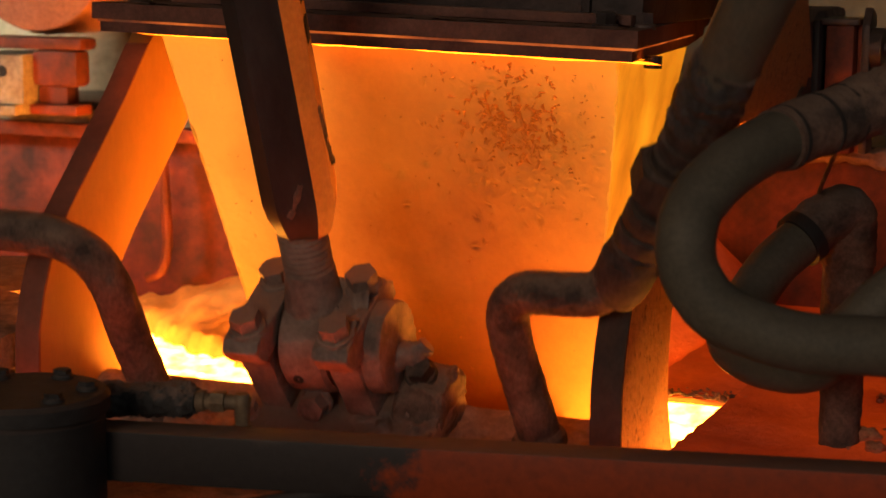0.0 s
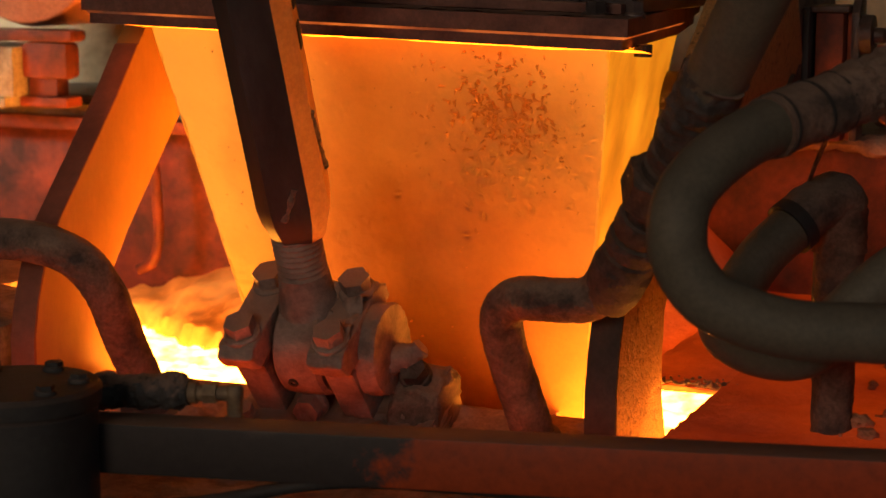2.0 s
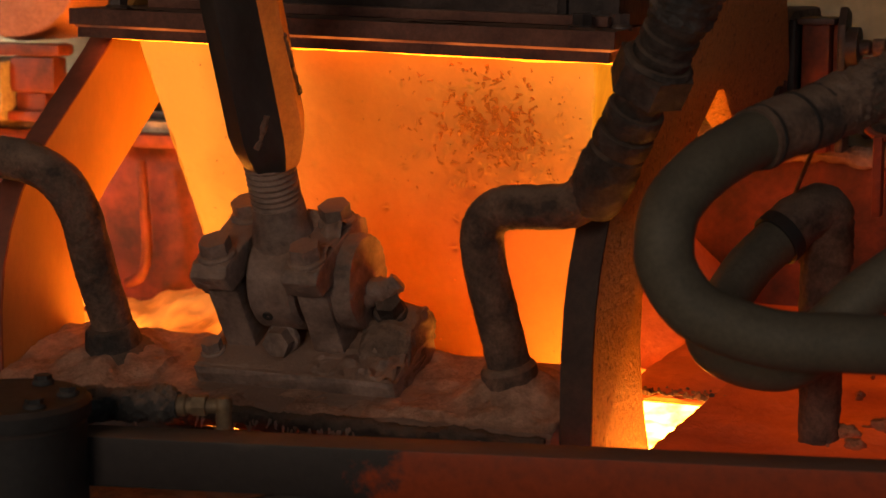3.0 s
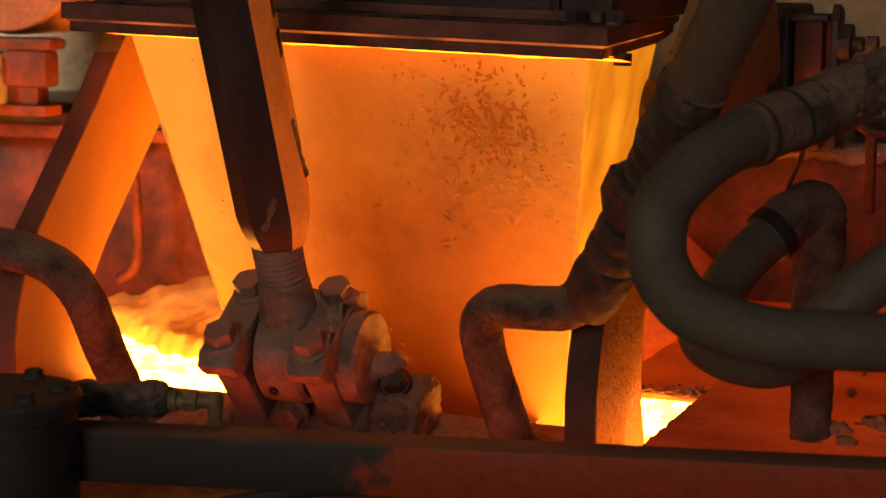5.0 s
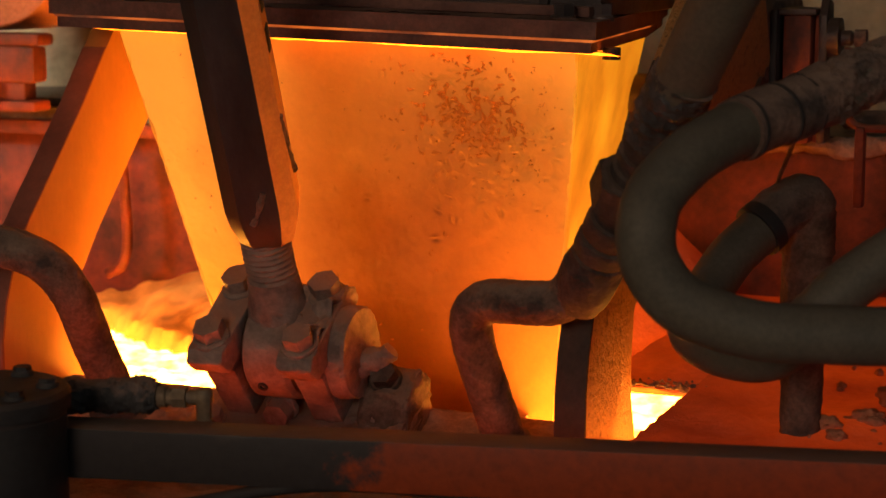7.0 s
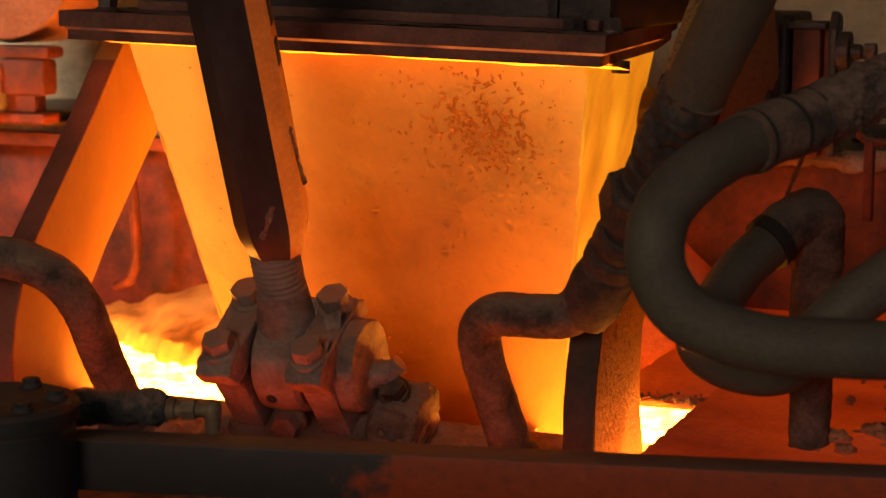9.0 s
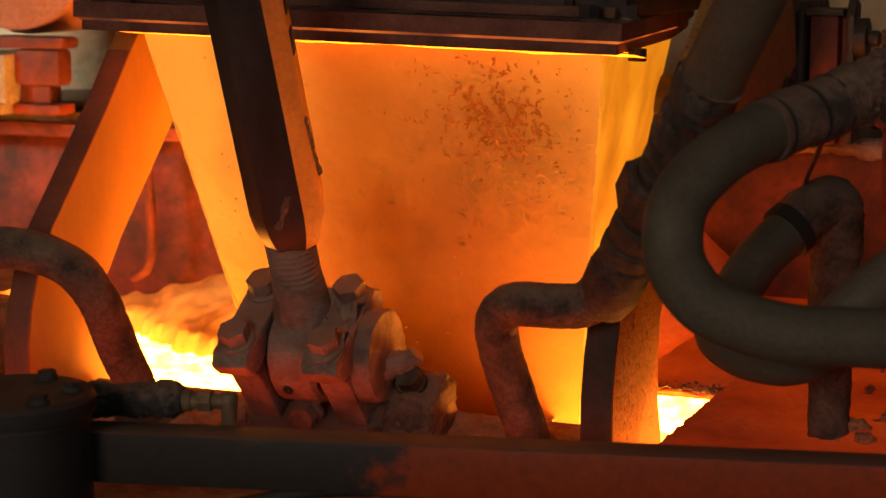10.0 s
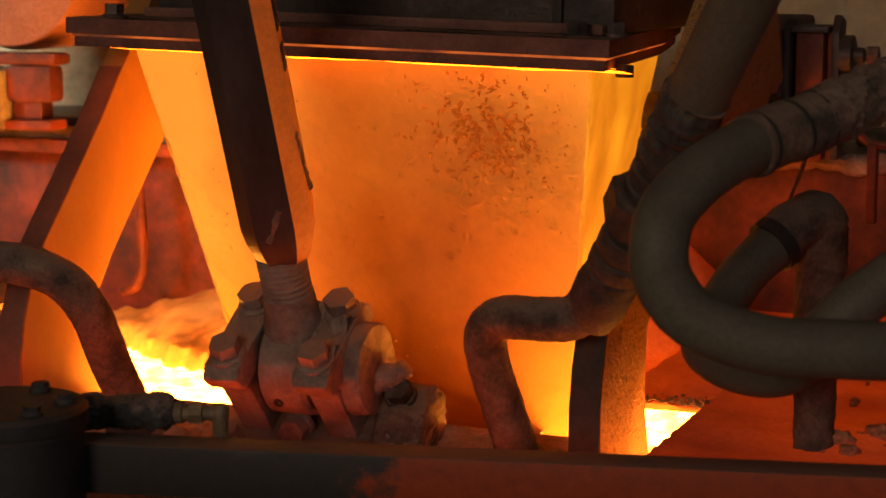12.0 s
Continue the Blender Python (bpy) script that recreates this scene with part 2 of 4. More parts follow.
def lathe(profile, m, sides=32):
    """Turned on z: profile of (radius, height); closed at both ends."""
    bm = bmesh.new()
    rings = []
    for r, z in profile:
        rings.append([bm.verts.new((r * math.cos(2 * math.pi * i / sides), r * math.sin(2 * math.pi * i / sides), z)) for i in range(sides)])
    for p, q in zip(rings, rings[1:]):
        for i in range(sides):
            bm.faces.new((p[i], p[(i + 1) % sides], q[(i + 1) % sides], q[i]))
    bm.faces.new(rings[0][::-1]), bm.faces.new(rings[-1])
    bm.transform(m)
    return bm


def along(a, b):
    """The frame at a whose z runs to b."""
    d = Vector(b) - Vector(a)
    return Matrix.Translation(a) @ d.to_track_quat("Z", "Y").to_matrix().to_4x4()


def smooth_path(points, steps=8):
    pts = [Vector(p) for p in points]
    pts = [pts[0] * 2 - pts[1]] + pts + [pts[-1] * 2 - pts[-2]]
    out = []
    for i in range(1, len(pts) - 2):
        p0, p1, p2, p3 = pts[i - 1:i + 3]
        for k in range(steps):
            s = k / steps
            out.append(0.5 * (2 * p1 + (p2 - p0) * s + (2 * p0 - 5 * p1 + 4 * p2 - p3) * s * s + (3 * p1 - p0 - 3 * p2 + p3) * s ** 3))
    out.append(pts[-2])
    return out


def tube(points, radius, sides=24, steps=8, rough=0.0, seed=0, straight=False):
    """A round pipe along points; rough: how far its crust stands out, in metres."""
    path = [Vector(p) for p in points] if straight else smooth_path(points, steps)
    bm = bmesh.new()
    up = None
    rings = []
    for i, p in enumerate(path):
        d = (path[min(i + 1, len(path) - 1)] - path[max(i - 1, 0)]).normalized()
        if up is None:
            up = d.orthogonal().normalized()
        up = (up - d * up.dot(d)).normalized()
        side = d.cross(up)
        r = radius(i / (len(path) - 1)) if callable(radius) else radius
        ring = []
        for k in range(sides):
            a = 2 * math.pi * k / sides
            w = up * math.cos(a) + side * math.sin(a)
            q = p + w * r
            if rough:
                q += w * rough * (0.5 * noise.noise(q * 38 + Vector((seed, 0, 0))) + 0.55 * noise.noise(q * 95) + 0.5 * noise.noise(q * 210))
            ring.append(bm.verts.new(q))
        rings.append(ring)
    for p, q in zip(rings, rings[1:]):
        for i in range(sides):
            bm.faces.new((p[i], p[(i + 1) % sides], q[(i + 1) % sides], q[i]))
    bm.faces.new(rings[0][::-1]), bm.faces.new(rings[-1])
    return bm


def hexagon(radius, h0, h1, m, bevel=0.002):
    bm = lathe([(radius, h0), (radius, h1)], Matrix.Identity(4), 6)
    bevelled(bm, bevel)
    bm.transform(m)
    return bm


def crusted(bm, cuts=5, amount=0.004, seed=0.0):
    """Caked with dust and scale: every face cut up and pushed in and out."""
    bmesh.ops.triangulate(bm, faces=bm.faces)
    bmesh.ops.subdivide_edges(bm, edges=bm.edges, cuts=cuts, use_grid_fill=True)
    bm.normal_update()
    moves = [(v, v.normal * amount * (noise.noise(v.co * 35 + Vector((seed, 0, 0))) + 0.7 * noise.noise(v.co * 90) + 0.4 * noise.noise(v.co * 200))) for v in bm.verts]
    for v, d in moves:
        v.co += d
    return bm


def merge(*meshes):
    out = bmesh.new()
    for bm in meshes:
        me = bpy.data.meshes.new("joined")
        bm.to_mesh(me)
        bm.free()
        out.from_mesh(me)
        bpy.data.meshes.remove(me)
    return out


def heap(x0, x1, y0, y1, height, nx=40, ny=40, bottom=None):
    """A sheet with relief over a rectangle, closed down to `bottom`."""
    bm = bmesh.new()
    g = [[bm.verts.new((x0 + (x1 - x0) * i / nx, y0 + (y1 - y0) * j / ny, height(x0 + (x1 - x0) * i / nx, y0 + (y1 - y0) * j / ny))) for i in range(nx + 1)] for j in range(ny + 1)]
    for j in range(ny):
        for i in range(nx):
            bm.faces.new((g[j][i], g[j][i + 1], g[j + 1][i + 1], g[j + 1][i]))
    if bottom is not None:
        rim = [g[0][i] for i in range(nx + 1)] + [g[j][nx] for j in range(1, ny + 1)] + [g[ny][i] for i in range(nx - 1, -1, -1)] + [g[j][0] for j in range(ny - 1, 0, -1)]
        low = [bm.verts.new((v.co.x, v.co.y, bottom)) for v in rim]
        k = len(rim)
        for i in range(k):
            bm.faces.new((rim[i], low[i], low[(i + 1) % k], rim[(i + 1) % k]))
        bm.faces.new(low[::-1])
    return bm


def bolt(parent, at, axis, radius=0.018, height=0.018, material=None, washer=True, name="bolt"):
    m = along(at, Vector(at) + Vector(axis))
    bm = hexagon(radius, 0.004, height, m @ pose(0, 0, 0, 0, 0, random.uniform(0, 60)), 0.0045)
    if washer:
        bm = merge(bm, lathe([(radius * 1.22, -0.003), (radius * 1.22, 0.003), (radius * 1.1, 0.0055)], m, 20))
    crusted(bm, 1, radius * 0.09, at[0] * 70)
    return part(name, bm, material or M_STEEL, parent)


# ---------------------------------------------------------------- hall
def hall():
    w = 0.3
    floor = part("floor", box((-6, -5.3, -0.2), (6, 8.3, 0), 0), M_FLOOR, None)
    tagged(floor, "dusty concrete floor of the works hall", "floor", kind="structure")
    ceiling = part("ceiling", box((-6, -5.3, 6.0), (6, 8.3, 6.2), 0), M_FLOOR, None)
    tagged(ceiling, "dark roof of the works hall", "ceiling", kind="structure")
    for name, lo, hi in (("wall_north", (-6, 5.6, 0), (6, 5.9, 6)), ("wall_east", (5.7, -5.3, 0), (6, 5.6, 6))):
        tagged(part(name, box(lo, hi, 0), M_WALL_DIM, None), "limewashed wall of the works hall, darkened for dim light", "wall", kind="structure")
    west = [box((-6, -5.3, 0), (-5.7, 1.6, 6), 0), box((-6, 2.8, 0), (-5.7, 5.6, 6), 0), box((-6, 1.6, 0), (-5.7, 2.8, 2.3), 0), box((-6, 1.6, 3.7), (-5.7, 2.8, 6), 0)]
    tagged(part("wall_west", merge(*west), M_WALL, None), "limewashed hall wall with a window opening", "wall", kind="structure")
    pieces = [box((-5.7, -5.3, 0), (5.7, -5.0, 2.3), 0), box((-5.7, -5.3, 4.1), (5.7, -5.0, 6), 0)]
    for a, b in ((-5.7, -4.4), (-1.6, 1.8), (4.6, 5.7)):
        pieces.append(box((a, -5.3, 2.3), (b, -5.0, 4.1), 0))
    tagged(part("wall_south", merge(*pieces), M_WALL, None), "limewashed hall wall with two window openings", "wall", kind="structure")


# ---------------------------------------------------------------- hot chute
TOP, FALL, LEFT, RIGHT = 0.125, 0.34, -0.272, 0.513


def chute():
    root = thing("hot_chute", (0.12, -0.3, 0.12), "glowing orange tapered steel chute under a bolted flange", "chute", M @ pose(0, 0, 0, 0, 1.6, 0))
    deep = 0.64

    def corner(side, back, z):
        k = TOP - z
        x = LEFT + 0.176 * k if side < 0 else RIGHT - 0.135 * k - (0.076 if back else 0)
        y = -0.62 + FALL * k if not back else -0.62 + deep - 0.2 * k
        return x, y, z
    bm = bmesh.new()
    nx, nz = 300, 250
    bottom = -0.56
    gx = np.linspace(0, 1, nx + 1)[None, :] * np.ones((nz + 1, 1))
    gz = TOP + (bottom - TOP) * np.linspace(0, 1, nz + 1)[:, None] * np.ones((1, nx + 1))
    xl, xr = LEFT + 0.176 * (TOP - gz), RIGHT - 0.135 * (TOP - gz)
    gx = xl + (xr - xl) * gx
    relief = np.zeros_like(gx)
    rng = random.Random(4)
    # a patch of spalled chips, and stray dents elsewhere
    for k in range(260):
        if k < 170:
            cx, cz = rng.gauss(0.345, 0.085), rng.gauss(-0.02, 0.07)
        else:
            cx, cz = rng.uniform(-0.25, 0.5), rng.uniform(-0.5, 0.1)
        a, w = rng.uniform(-0.9, 0.9) + (0.9 if k % 2 else -0.5), rng.uniform(0.003, 0.0062) * (1 if k < 170 else 0.6)
        e = w * rng.uniform(0.35, 0.6)
        near = (abs(gx - cx) < 4 * w) & (abs(gz - cz) < 4 * w)
        dx, dz = gx[near] - cx, gz[near] - cz
        p, q = (dx * math.cos(a) + dz * math.sin(a)) / w, (dz * math.cos(a) - dx * math.sin(a)) / e
        r = p * p + q * q
        relief[near] += w * 0.8 * (0.8 * np.exp(-((q - 1.3) ** 2 + p * p * 0.7)) - np.exp(-r))
    grid = []
    for j in range(nz + 1):
        row = []
        for i in range(nx + 1):
            x, z = float(gx[j, i]), float(gz[j, i])
            p = Vector((x, 0, z))
            h = 0.0025 * noise.noise(p * 7) + 0.0014 * noise.noise(p * 32) + 0.0007 * noise.noise(p * 90)
            d = math.hypot((x - 0.35) / 0.19, (z + 0.02) / 0.17)
            if d < 1:
                h += (1 - d) * (0.006 * noise.noise(p * 50) + 0.003 * noise.noise(p * 120))
            row.append(bm.verts.new((x, -0.62 + FALL * (TOP - z) - h - float(relief[j, i]), z)))
        grid.append(row)
    for j in range(nz):
        for i in range(nx):
            bm.faces.new((grid[j][i], grid[j + 1][i], grid[j + 1][i + 1], grid[j][i + 1]))
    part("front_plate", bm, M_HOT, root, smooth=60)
    flakes = bmesh.new()
    out = Vector((0, -1, -FALL)).normalized()
    rise = Vector((0, -FALL, 1)).normalized()
    for k in range(390):
        if k < 290:
            cx, cz = rng.gauss(0.345, 0.072), rng.gauss(0.005, 0.06)
        else:
            cx, cz = rng.uniform(-0.2, 0.48), rng.uniform(-0.42, 0.1)
        if not (LEFT + 0.176 * (TOP - cz) + 0.02 < cx < RIGHT - 0.135 * (TOP - cz) - 0.015 and -0.45 < cz < TOP - 0.012):
            continue
        close = math.exp(-((cx - 0.32) ** 2 / 0.011 + (cz - 0.02) ** 2 / 0.008))
        w = rng.uniform(0.0042, 0.0088) * (0.35 + 0.85 * close)
        a = rng.gauss(0.9, 0.75) if k % 3 else rng.uniform(0, 6.28)
        u = Vector((1, 0, 0)) * math.cos(a) + rise * math.sin(a)
        v = Vector((1, 0, 0)) * -math.sin(a) + rise * math.cos(a)
        at = Vector((cx, -0.62 + FALL * (TOP - cz), cz))
        thin = rng.uniform(0.3, 0.65)
        foot = [flakes.verts.new(at + u * p * w + v * q * w * thin - out * 0.002) for p, q in ((1, 0.9), (1.15, -0.8), (-1.5, -0.45), (-1.2, 0.6))]
        crest = [flakes.verts.new(at + u * p * w + v * q * w * thin + out * w * h) for p, q, h in ((0.95, 0.75, 0.95), (1.05, -0.6, 0.8), (-0.6, 0.0, 0.2))]
        for f in ((0, 1, 5, 4), (1, 2, 6, 5), (2, 3, 6), (3, 0, 4, 6), (4, 5, 6)):
            flakes.faces.new([(foot + crest)[i] for i in f])
    scale = part("flaked_scale", flakes, M_SCALE, root, "curled flakes of scale", smooth=0)
    scale["kind"] = "stuff"
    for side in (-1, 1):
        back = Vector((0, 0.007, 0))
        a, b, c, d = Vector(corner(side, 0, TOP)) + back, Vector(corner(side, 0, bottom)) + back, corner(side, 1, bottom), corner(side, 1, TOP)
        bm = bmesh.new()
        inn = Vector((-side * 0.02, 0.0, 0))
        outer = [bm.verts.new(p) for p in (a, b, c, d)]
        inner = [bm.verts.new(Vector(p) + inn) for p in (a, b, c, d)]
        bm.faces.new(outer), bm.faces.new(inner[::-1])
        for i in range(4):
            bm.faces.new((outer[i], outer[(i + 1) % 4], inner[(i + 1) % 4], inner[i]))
        # the left plate, out of view, is an added light for the arm
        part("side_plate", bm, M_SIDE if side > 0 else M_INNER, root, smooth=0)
    # corner weld beads
    for side in (-1, 1):
        pts = [Vector(corner(side, 0, TOP + (bottom - TOP) * i / 24)) + Vector((-side * 0.001, 0.003, 0)) for i in range(25)]
        part("corner_weld", tube(pts, 0.0035, 8, 3, 0.002, side), M_SIDE, root)
    strip = tube([(LEFT + 0.018 + i / 60 * (RIGHT - LEFT - 0.028), 0, 0.0008 * math.sin(i * 1.7)) for i in range(61)], 1.0, 12, 2)
    for v in strip.verts:   # a flat hot joint between chute and flange
        v.co.y, v.co.z = -0.637 + 0.017 * max(-1, min(1, v.co.y)), TOP - 0.001 + 0.003 * max(-1, min(1, v.co.z)) + 0.004 * noise.noise(Vector((v.co.x * 38, 0.3, 0)))
    part("glowing_joint", strip, M_SEAM, root, "bright glowing joint")
    fl, fr, ff, fb = LEFT - 0.071, RIGHT + 0.048, -0.70, 0.16

    def rim(grow, z0, z1):
        pts = [(fl - grow, ff - grow), (fr + grow, ff - grow), (fr - 0.052 + grow, ff + 0.48), (fr - 0.13 + grow, fb), (fl - grow, fb)]
        bm = bmesh.new()
        a = [bm.verts.new((x, y, z0)) for x, y in pts]
        b = [bm.verts.new((x, y, z1)) for x, y in pts]
        bm.faces.new(a[::-1]), bm.faces.new(b)
        for i in range(5):
            bm.faces.new((a[i], a[(i + 1) % 5], b[(i + 1) % 5], b[i]))
        return bevelled(bm, 0.0025)
    part("lower_flange", rim(-0.004, 0.126, 0.142), M_FLANGE, root)
    part("upper_flange", rim(0.006, 0.1465, 0.172), M_FLANGE, root)
    part("flange_gasket", rim(-0.0005, 0.1422, 0.1462), M_LEAK, root, "hot gasket line between the flanges")
    def layer(x, y):
        p = Vector((x, y, 0))
        return 0.1725 + 0.003 * max(0, noise.noise(p * 25) + 0.2) + 0.0015 * noise.noise(p * 90)
    part("dust_layer", heap(fl + 0.004, fr - 0.03, ff + 0.006, ff + 0.14, layer, 260, 36), M_FLANGE, root, "brown dust lying on the flange")
    part("upper_casing", box((fl + 0.10, ff + 0.1, 0.172), (fr - 0.02, fb - 0.05, 4.6), 0.01), M_DARK, root)
    part("casing_seam", box((fr - 0.115, ff + 0.088, 0.173), (fr - 0.10, ff + 0.1, 4.6), 0.003), M_DARK, root)
    part("casing_foot", box((fl + 0.09, ff + 0.075, 0.174), (fr - 0.03, ff + 0.1, 0.190), 0.004), M_FLANGE, root, "dusty angle at the casing's foot")
    for x, y in ((fr - 0.062, ff + 0.05), (fr - 0.022, ff + 0.11), (fr - 0.045, ff + 0.30), (fl + 0.05, ff + 0.05)):
        bolt(root, (x, y, 0.172), (0, 0, 1), 0.016, 0.022, M_DARK)
    part("stud", lathe([(0.014, 0.112), (0.014, 0.13)], Matrix.Translation((0.556, -0.588, 0)), 12), M_DARK, root)


# ---------------------------------------------------------------- swinging gate
def gate():
    g = thing("swing_gate", (0, 0, 0), "dust-caked steel swing gate with curved side arms under the chute", "gate")
    arc = [(-0.415, 0.26), (-0.562, 0.095), (-0.632, 0.012), (-0.735, -0.095), (-0.808, -0.17), (-0.848, -0.23), (-0.872, -0.29), (-0.884, -0.345), (-0.885, -0.41), (-0.878, -0.47), (-0.868, -0.53), (-0.85, -0.60), (-0.83, -0.66)]
    inner = [(-0.53, -0.66), (-0.57, -0.58), (-0.61, -0.52), (-0.64, -0.465), (-0.662, -0.40), (-0.665, -0.34), (-0.655, -0.27), (-0.61, -0.215), (-0.405, -0.008), (-0.37, -0.005), (-0.28, -0.045), (-0.10, -0.09), (0.06, -0.07), (0.08, 0.05), (-0.15, 0.27), (-0.33, 0.33)]
    for x0, x1 in ((-0.373, -0.328), (0.574, 0.62)):
        plate, rim = prism(arc + inner, x0, x1, 0.003), arc[1:]
        strip = prism([(y - 0.005, z - 0.0015) for y, z in rim] + [(y + 0.002, z + 0.001) for y, z in rim[::-1]], x0 + 0.0005, x1 - 0.0005, 0.0012)
        if x0 > 0:   # this arm leans outwards towards its top
            for v in list(plate.verts) + list(strip.verts):
                v.co.x += 0.13 * max(0, v.co.z + 0.22)
        arm = part("side_arm", plate, M_PITTED if x0 > 0 else M_ARM, g, "glowing-lit side arm with pitted face" if x0 > 0 else "")
        part("edge_strip", strip, M_EDGE_SHADE if x0 > 0 else M_EDGE, arm, "burnt outer edge with light and shade in its colour")
    part("axle", lathe([(0.035, -0.42), (0.035, 0.66)], Matrix.Rotation(radians(90), 4, "Y"), 24), M_DARK, g)
    # crossbeam with its crust
    part("crossbeam", prism([(-0.70, -0.437), (-0.885, -0.513), (-0.905, -0.525), (-0.90, -0.555), (-0.70, -0.555)], -0.327, 0.573, 0.006), M_STEEL, g)

    part("beam_lip", tube([(-0.31 + 0.0365 * i, -0.906 + 0.002 * math.sin(i * 2.1), -0.538 + 0.002 * math.sin(i * 1.3)) for i in range(25)], 0.016, 14, 5, 0.006, 11), M_SOOT, g, "dark rounded front lip")
    fringe = []
    for i in range(60):   # drips of slag and dust that hang from the lip
        x = random.gauss(0.22, 0.07) if i % 3 else random.uniform(-0.3, 0.55)
        d = random.uniform(0.008, 0.028)
        fringe.append(tube([(x, -0.915, -0.535), (x + random.uniform(-0.003, 0.003), -0.921, -0.535 - d * 0.5), (x + random.uniform(-0.005, 0.005), -0.922, -0.535 - d)], lambda q: 0.0032 - 0.0024 * q, 7, 3, 0.002, i))
    part("slag_fringe", merge(*fringe), M_STEEL, g, "pale fringe of hanging slag")["kind"] = "stuff"
    part("skirt", box((-0.32, -0.9, -0.74), (0.566, -0.885, -0.556), 0.002), M_DARK, g)

    def crust(x, y):
        base = -0.437 + (y + 0.70) * 0.41
        p = Vector((x, y, 0))
        h = 0.010 + 0.012 * noise.noise(p * 14) + 0.006 * noise.noise(p * 40) + 0.003 * noise.noise(p * 110)
        h += (0.045 + 0.02 * noise.noise(p * 45)) * (max(0, 1 - math.hypot(x - 0.482, y + 0.815) / 0.085) + 0.7 * max(0, 1 - math.hypot(x + 0.175, y + 0.81) / 0.09))
        if -0.07 < x < 0.29 and y < -0.74:
            h *= 0.35
        edge = min(1, (y + 0.915) / 0.03, (-0.69 - y) / 0.02)
        return base + h * max(0, edge) - 0.004
    part("dust_crust", heap(-0.326, 0.572, -0.9, -0.692, crust, 150, 40), M_CRUST, g, "pinkish crusted dust")

    # bearing block that carries the pull rod's pin
    C, phi = Vector((0.0, -0.80, -0.333)), 33
    B = Matrix.Translation(C) @ Matrix.Rotation(radians(phi), 4, "X")
    block = part("bearing_block", crusted(box((-0.008, -0.125, -0.145), (0.318, 0.03, -0.086), 0.009, B), 8, 0.003, 1), M_STEEL, g, "heavy split bearing block, dusty grey steel")
    for x0, x1 in ((0.018, 0.073), (0.164, 0.218)):
        leg = prism([(-0.080, 0.022), (0.075, 0.022), (0.085, -0.10), (-0.064, -0.10)], x0 + 0.003, x1 - 0.002, 0.004, B)
        crusted(leg, 5, 0.0016, x0 * 50)
        part("pedestal", leg, M_STEEL, block)
        cap = prism([(-0.096, 0.0325), (-0.109, 0.062), (-0.094, 0.076), (0.062, 0.076), (0.078, 0.060), (0.08, 0.0325)], x0 - 0.002, x1 + 0.002, 0.004, B)
        part("cap", crusted(cap, 5, 0.0022, x0 * 90), M_STEEL, block)
        for y in (-0.068, 0.042):
            a = B @ Vector(((x0 + x1) / 2, y, 0.076))
            n = B.to_3x3() @ Vector((0, 0, 1))
            bolt(block, a, n, 0.0235, 0.026)
    def spill(x, y):
        p = Vector((x, y, 2.0))
        return -0.0875 + (0.002 + 0.012 * max(0, min(1, (x - 0.16) / 0.1))) * max(0, noise.noise(p * 42) + 0.6 * noise.noise(p * 100) + 0.25)
    bm = heap(-0.004, 0.314, -0.122, 0.0, spill, 80, 30)
    bm.transform(B)
    part("spilled_dust", bm, M_STEEL, block, "spilled pale dust")
    # the pin and its broad head
    X = Matrix.Rotation(radians(90), 4, "Y")
    part("pin", lathe([(0.035, -0.02), (0.035, 0.24)], Matrix.Translation(C) @ X, 24), M_STEEL, block)
    part("pin_head", crusted(lathe([(0.060, 0.204), (0.0695, 0.207), (0.0705, 0.210), (0.0705, 0.238), (0.067, 0.244), (0.03, 0.245), (0.02, 0.247)], Matrix.Translation(C) @ X, 40), 2, 0.0028, 5), M_STEEL, block, "worn round pin head")
    lock = [C + Vector((0.234, 0.005, -0.018)), C + Vector((0.254, 0.012, -0.012)), C + Vector((0.272, 0.018, -0.006)), C + Vector((0.283, 0.02, 0.004))]
    part("locking_lug", tube(lock, lambda s: 0.024 - 0.011 * s, 14, 5, 0.007, 3), M_STEEL, block)
    part("slag_lump", tube([C + Vector((0.152, -0.02, 0.055)), C + Vector((0.155, -0.012, 0.08)), C + Vector((0.158, -0.008, 0.098))], lambda s: 0.017 - 0.004 * s, 12, 4, 0.008, 9), M_CRUST, block)
    for x0, x1, amount in ((0.02, 0.071, 0.006), (0.166, 0.216, 0.02)):
        def cake(x, y, amount=amount):
            p = Vector((x, y, 0))
            edge = min(1, (y + 0.09) / 0.02, (0.07 - y) / 0.02)
            return 0.0745 + max(-0.002, amount * (noise.noise(p * 26) + 0.6 * noise.noise(p * 60) + 0.1)) * max(0, edge)
        bm = heap(x0, x1, -0.088, 0.066, cake, 26, 46)
        bm.transform(B)
        part("dust_cake", bm, M_STEEL, block, "caked brown dust")
    # guard flap beside the block, with a nut
    part("gusset", crusted(prism([(-0.10, -0.12), (0.045, -0.12), (0.045, -0.075), (0.03, -0.052), (-0.03, -0.054), (-0.085, -0.095)], 0.236, 0.318, 0.012, B), 4, 0.007, 3), M_PIPE, block, "gusset caked with brown dust", smooth=60)
    bolt(block, B @ Vector((0.270, 0.0, -0.051)), B.to_3x3() @ Vector((0.1, -0.35, 0.9)), 0.021, 0.030, M_SOOT)
    bolt(block, B @ Vector((0.118, -0.06, -0.07)), B.to_3x3() @ Vector((0, -1, 0.25)), 0.021, 0.028, M_STEEL)
    bolt(block, B @ Vector((0.008, -0.085, -0.087)), B.to_3x3() @ Vector((0, 0, 1)), 0.016, 0.02)

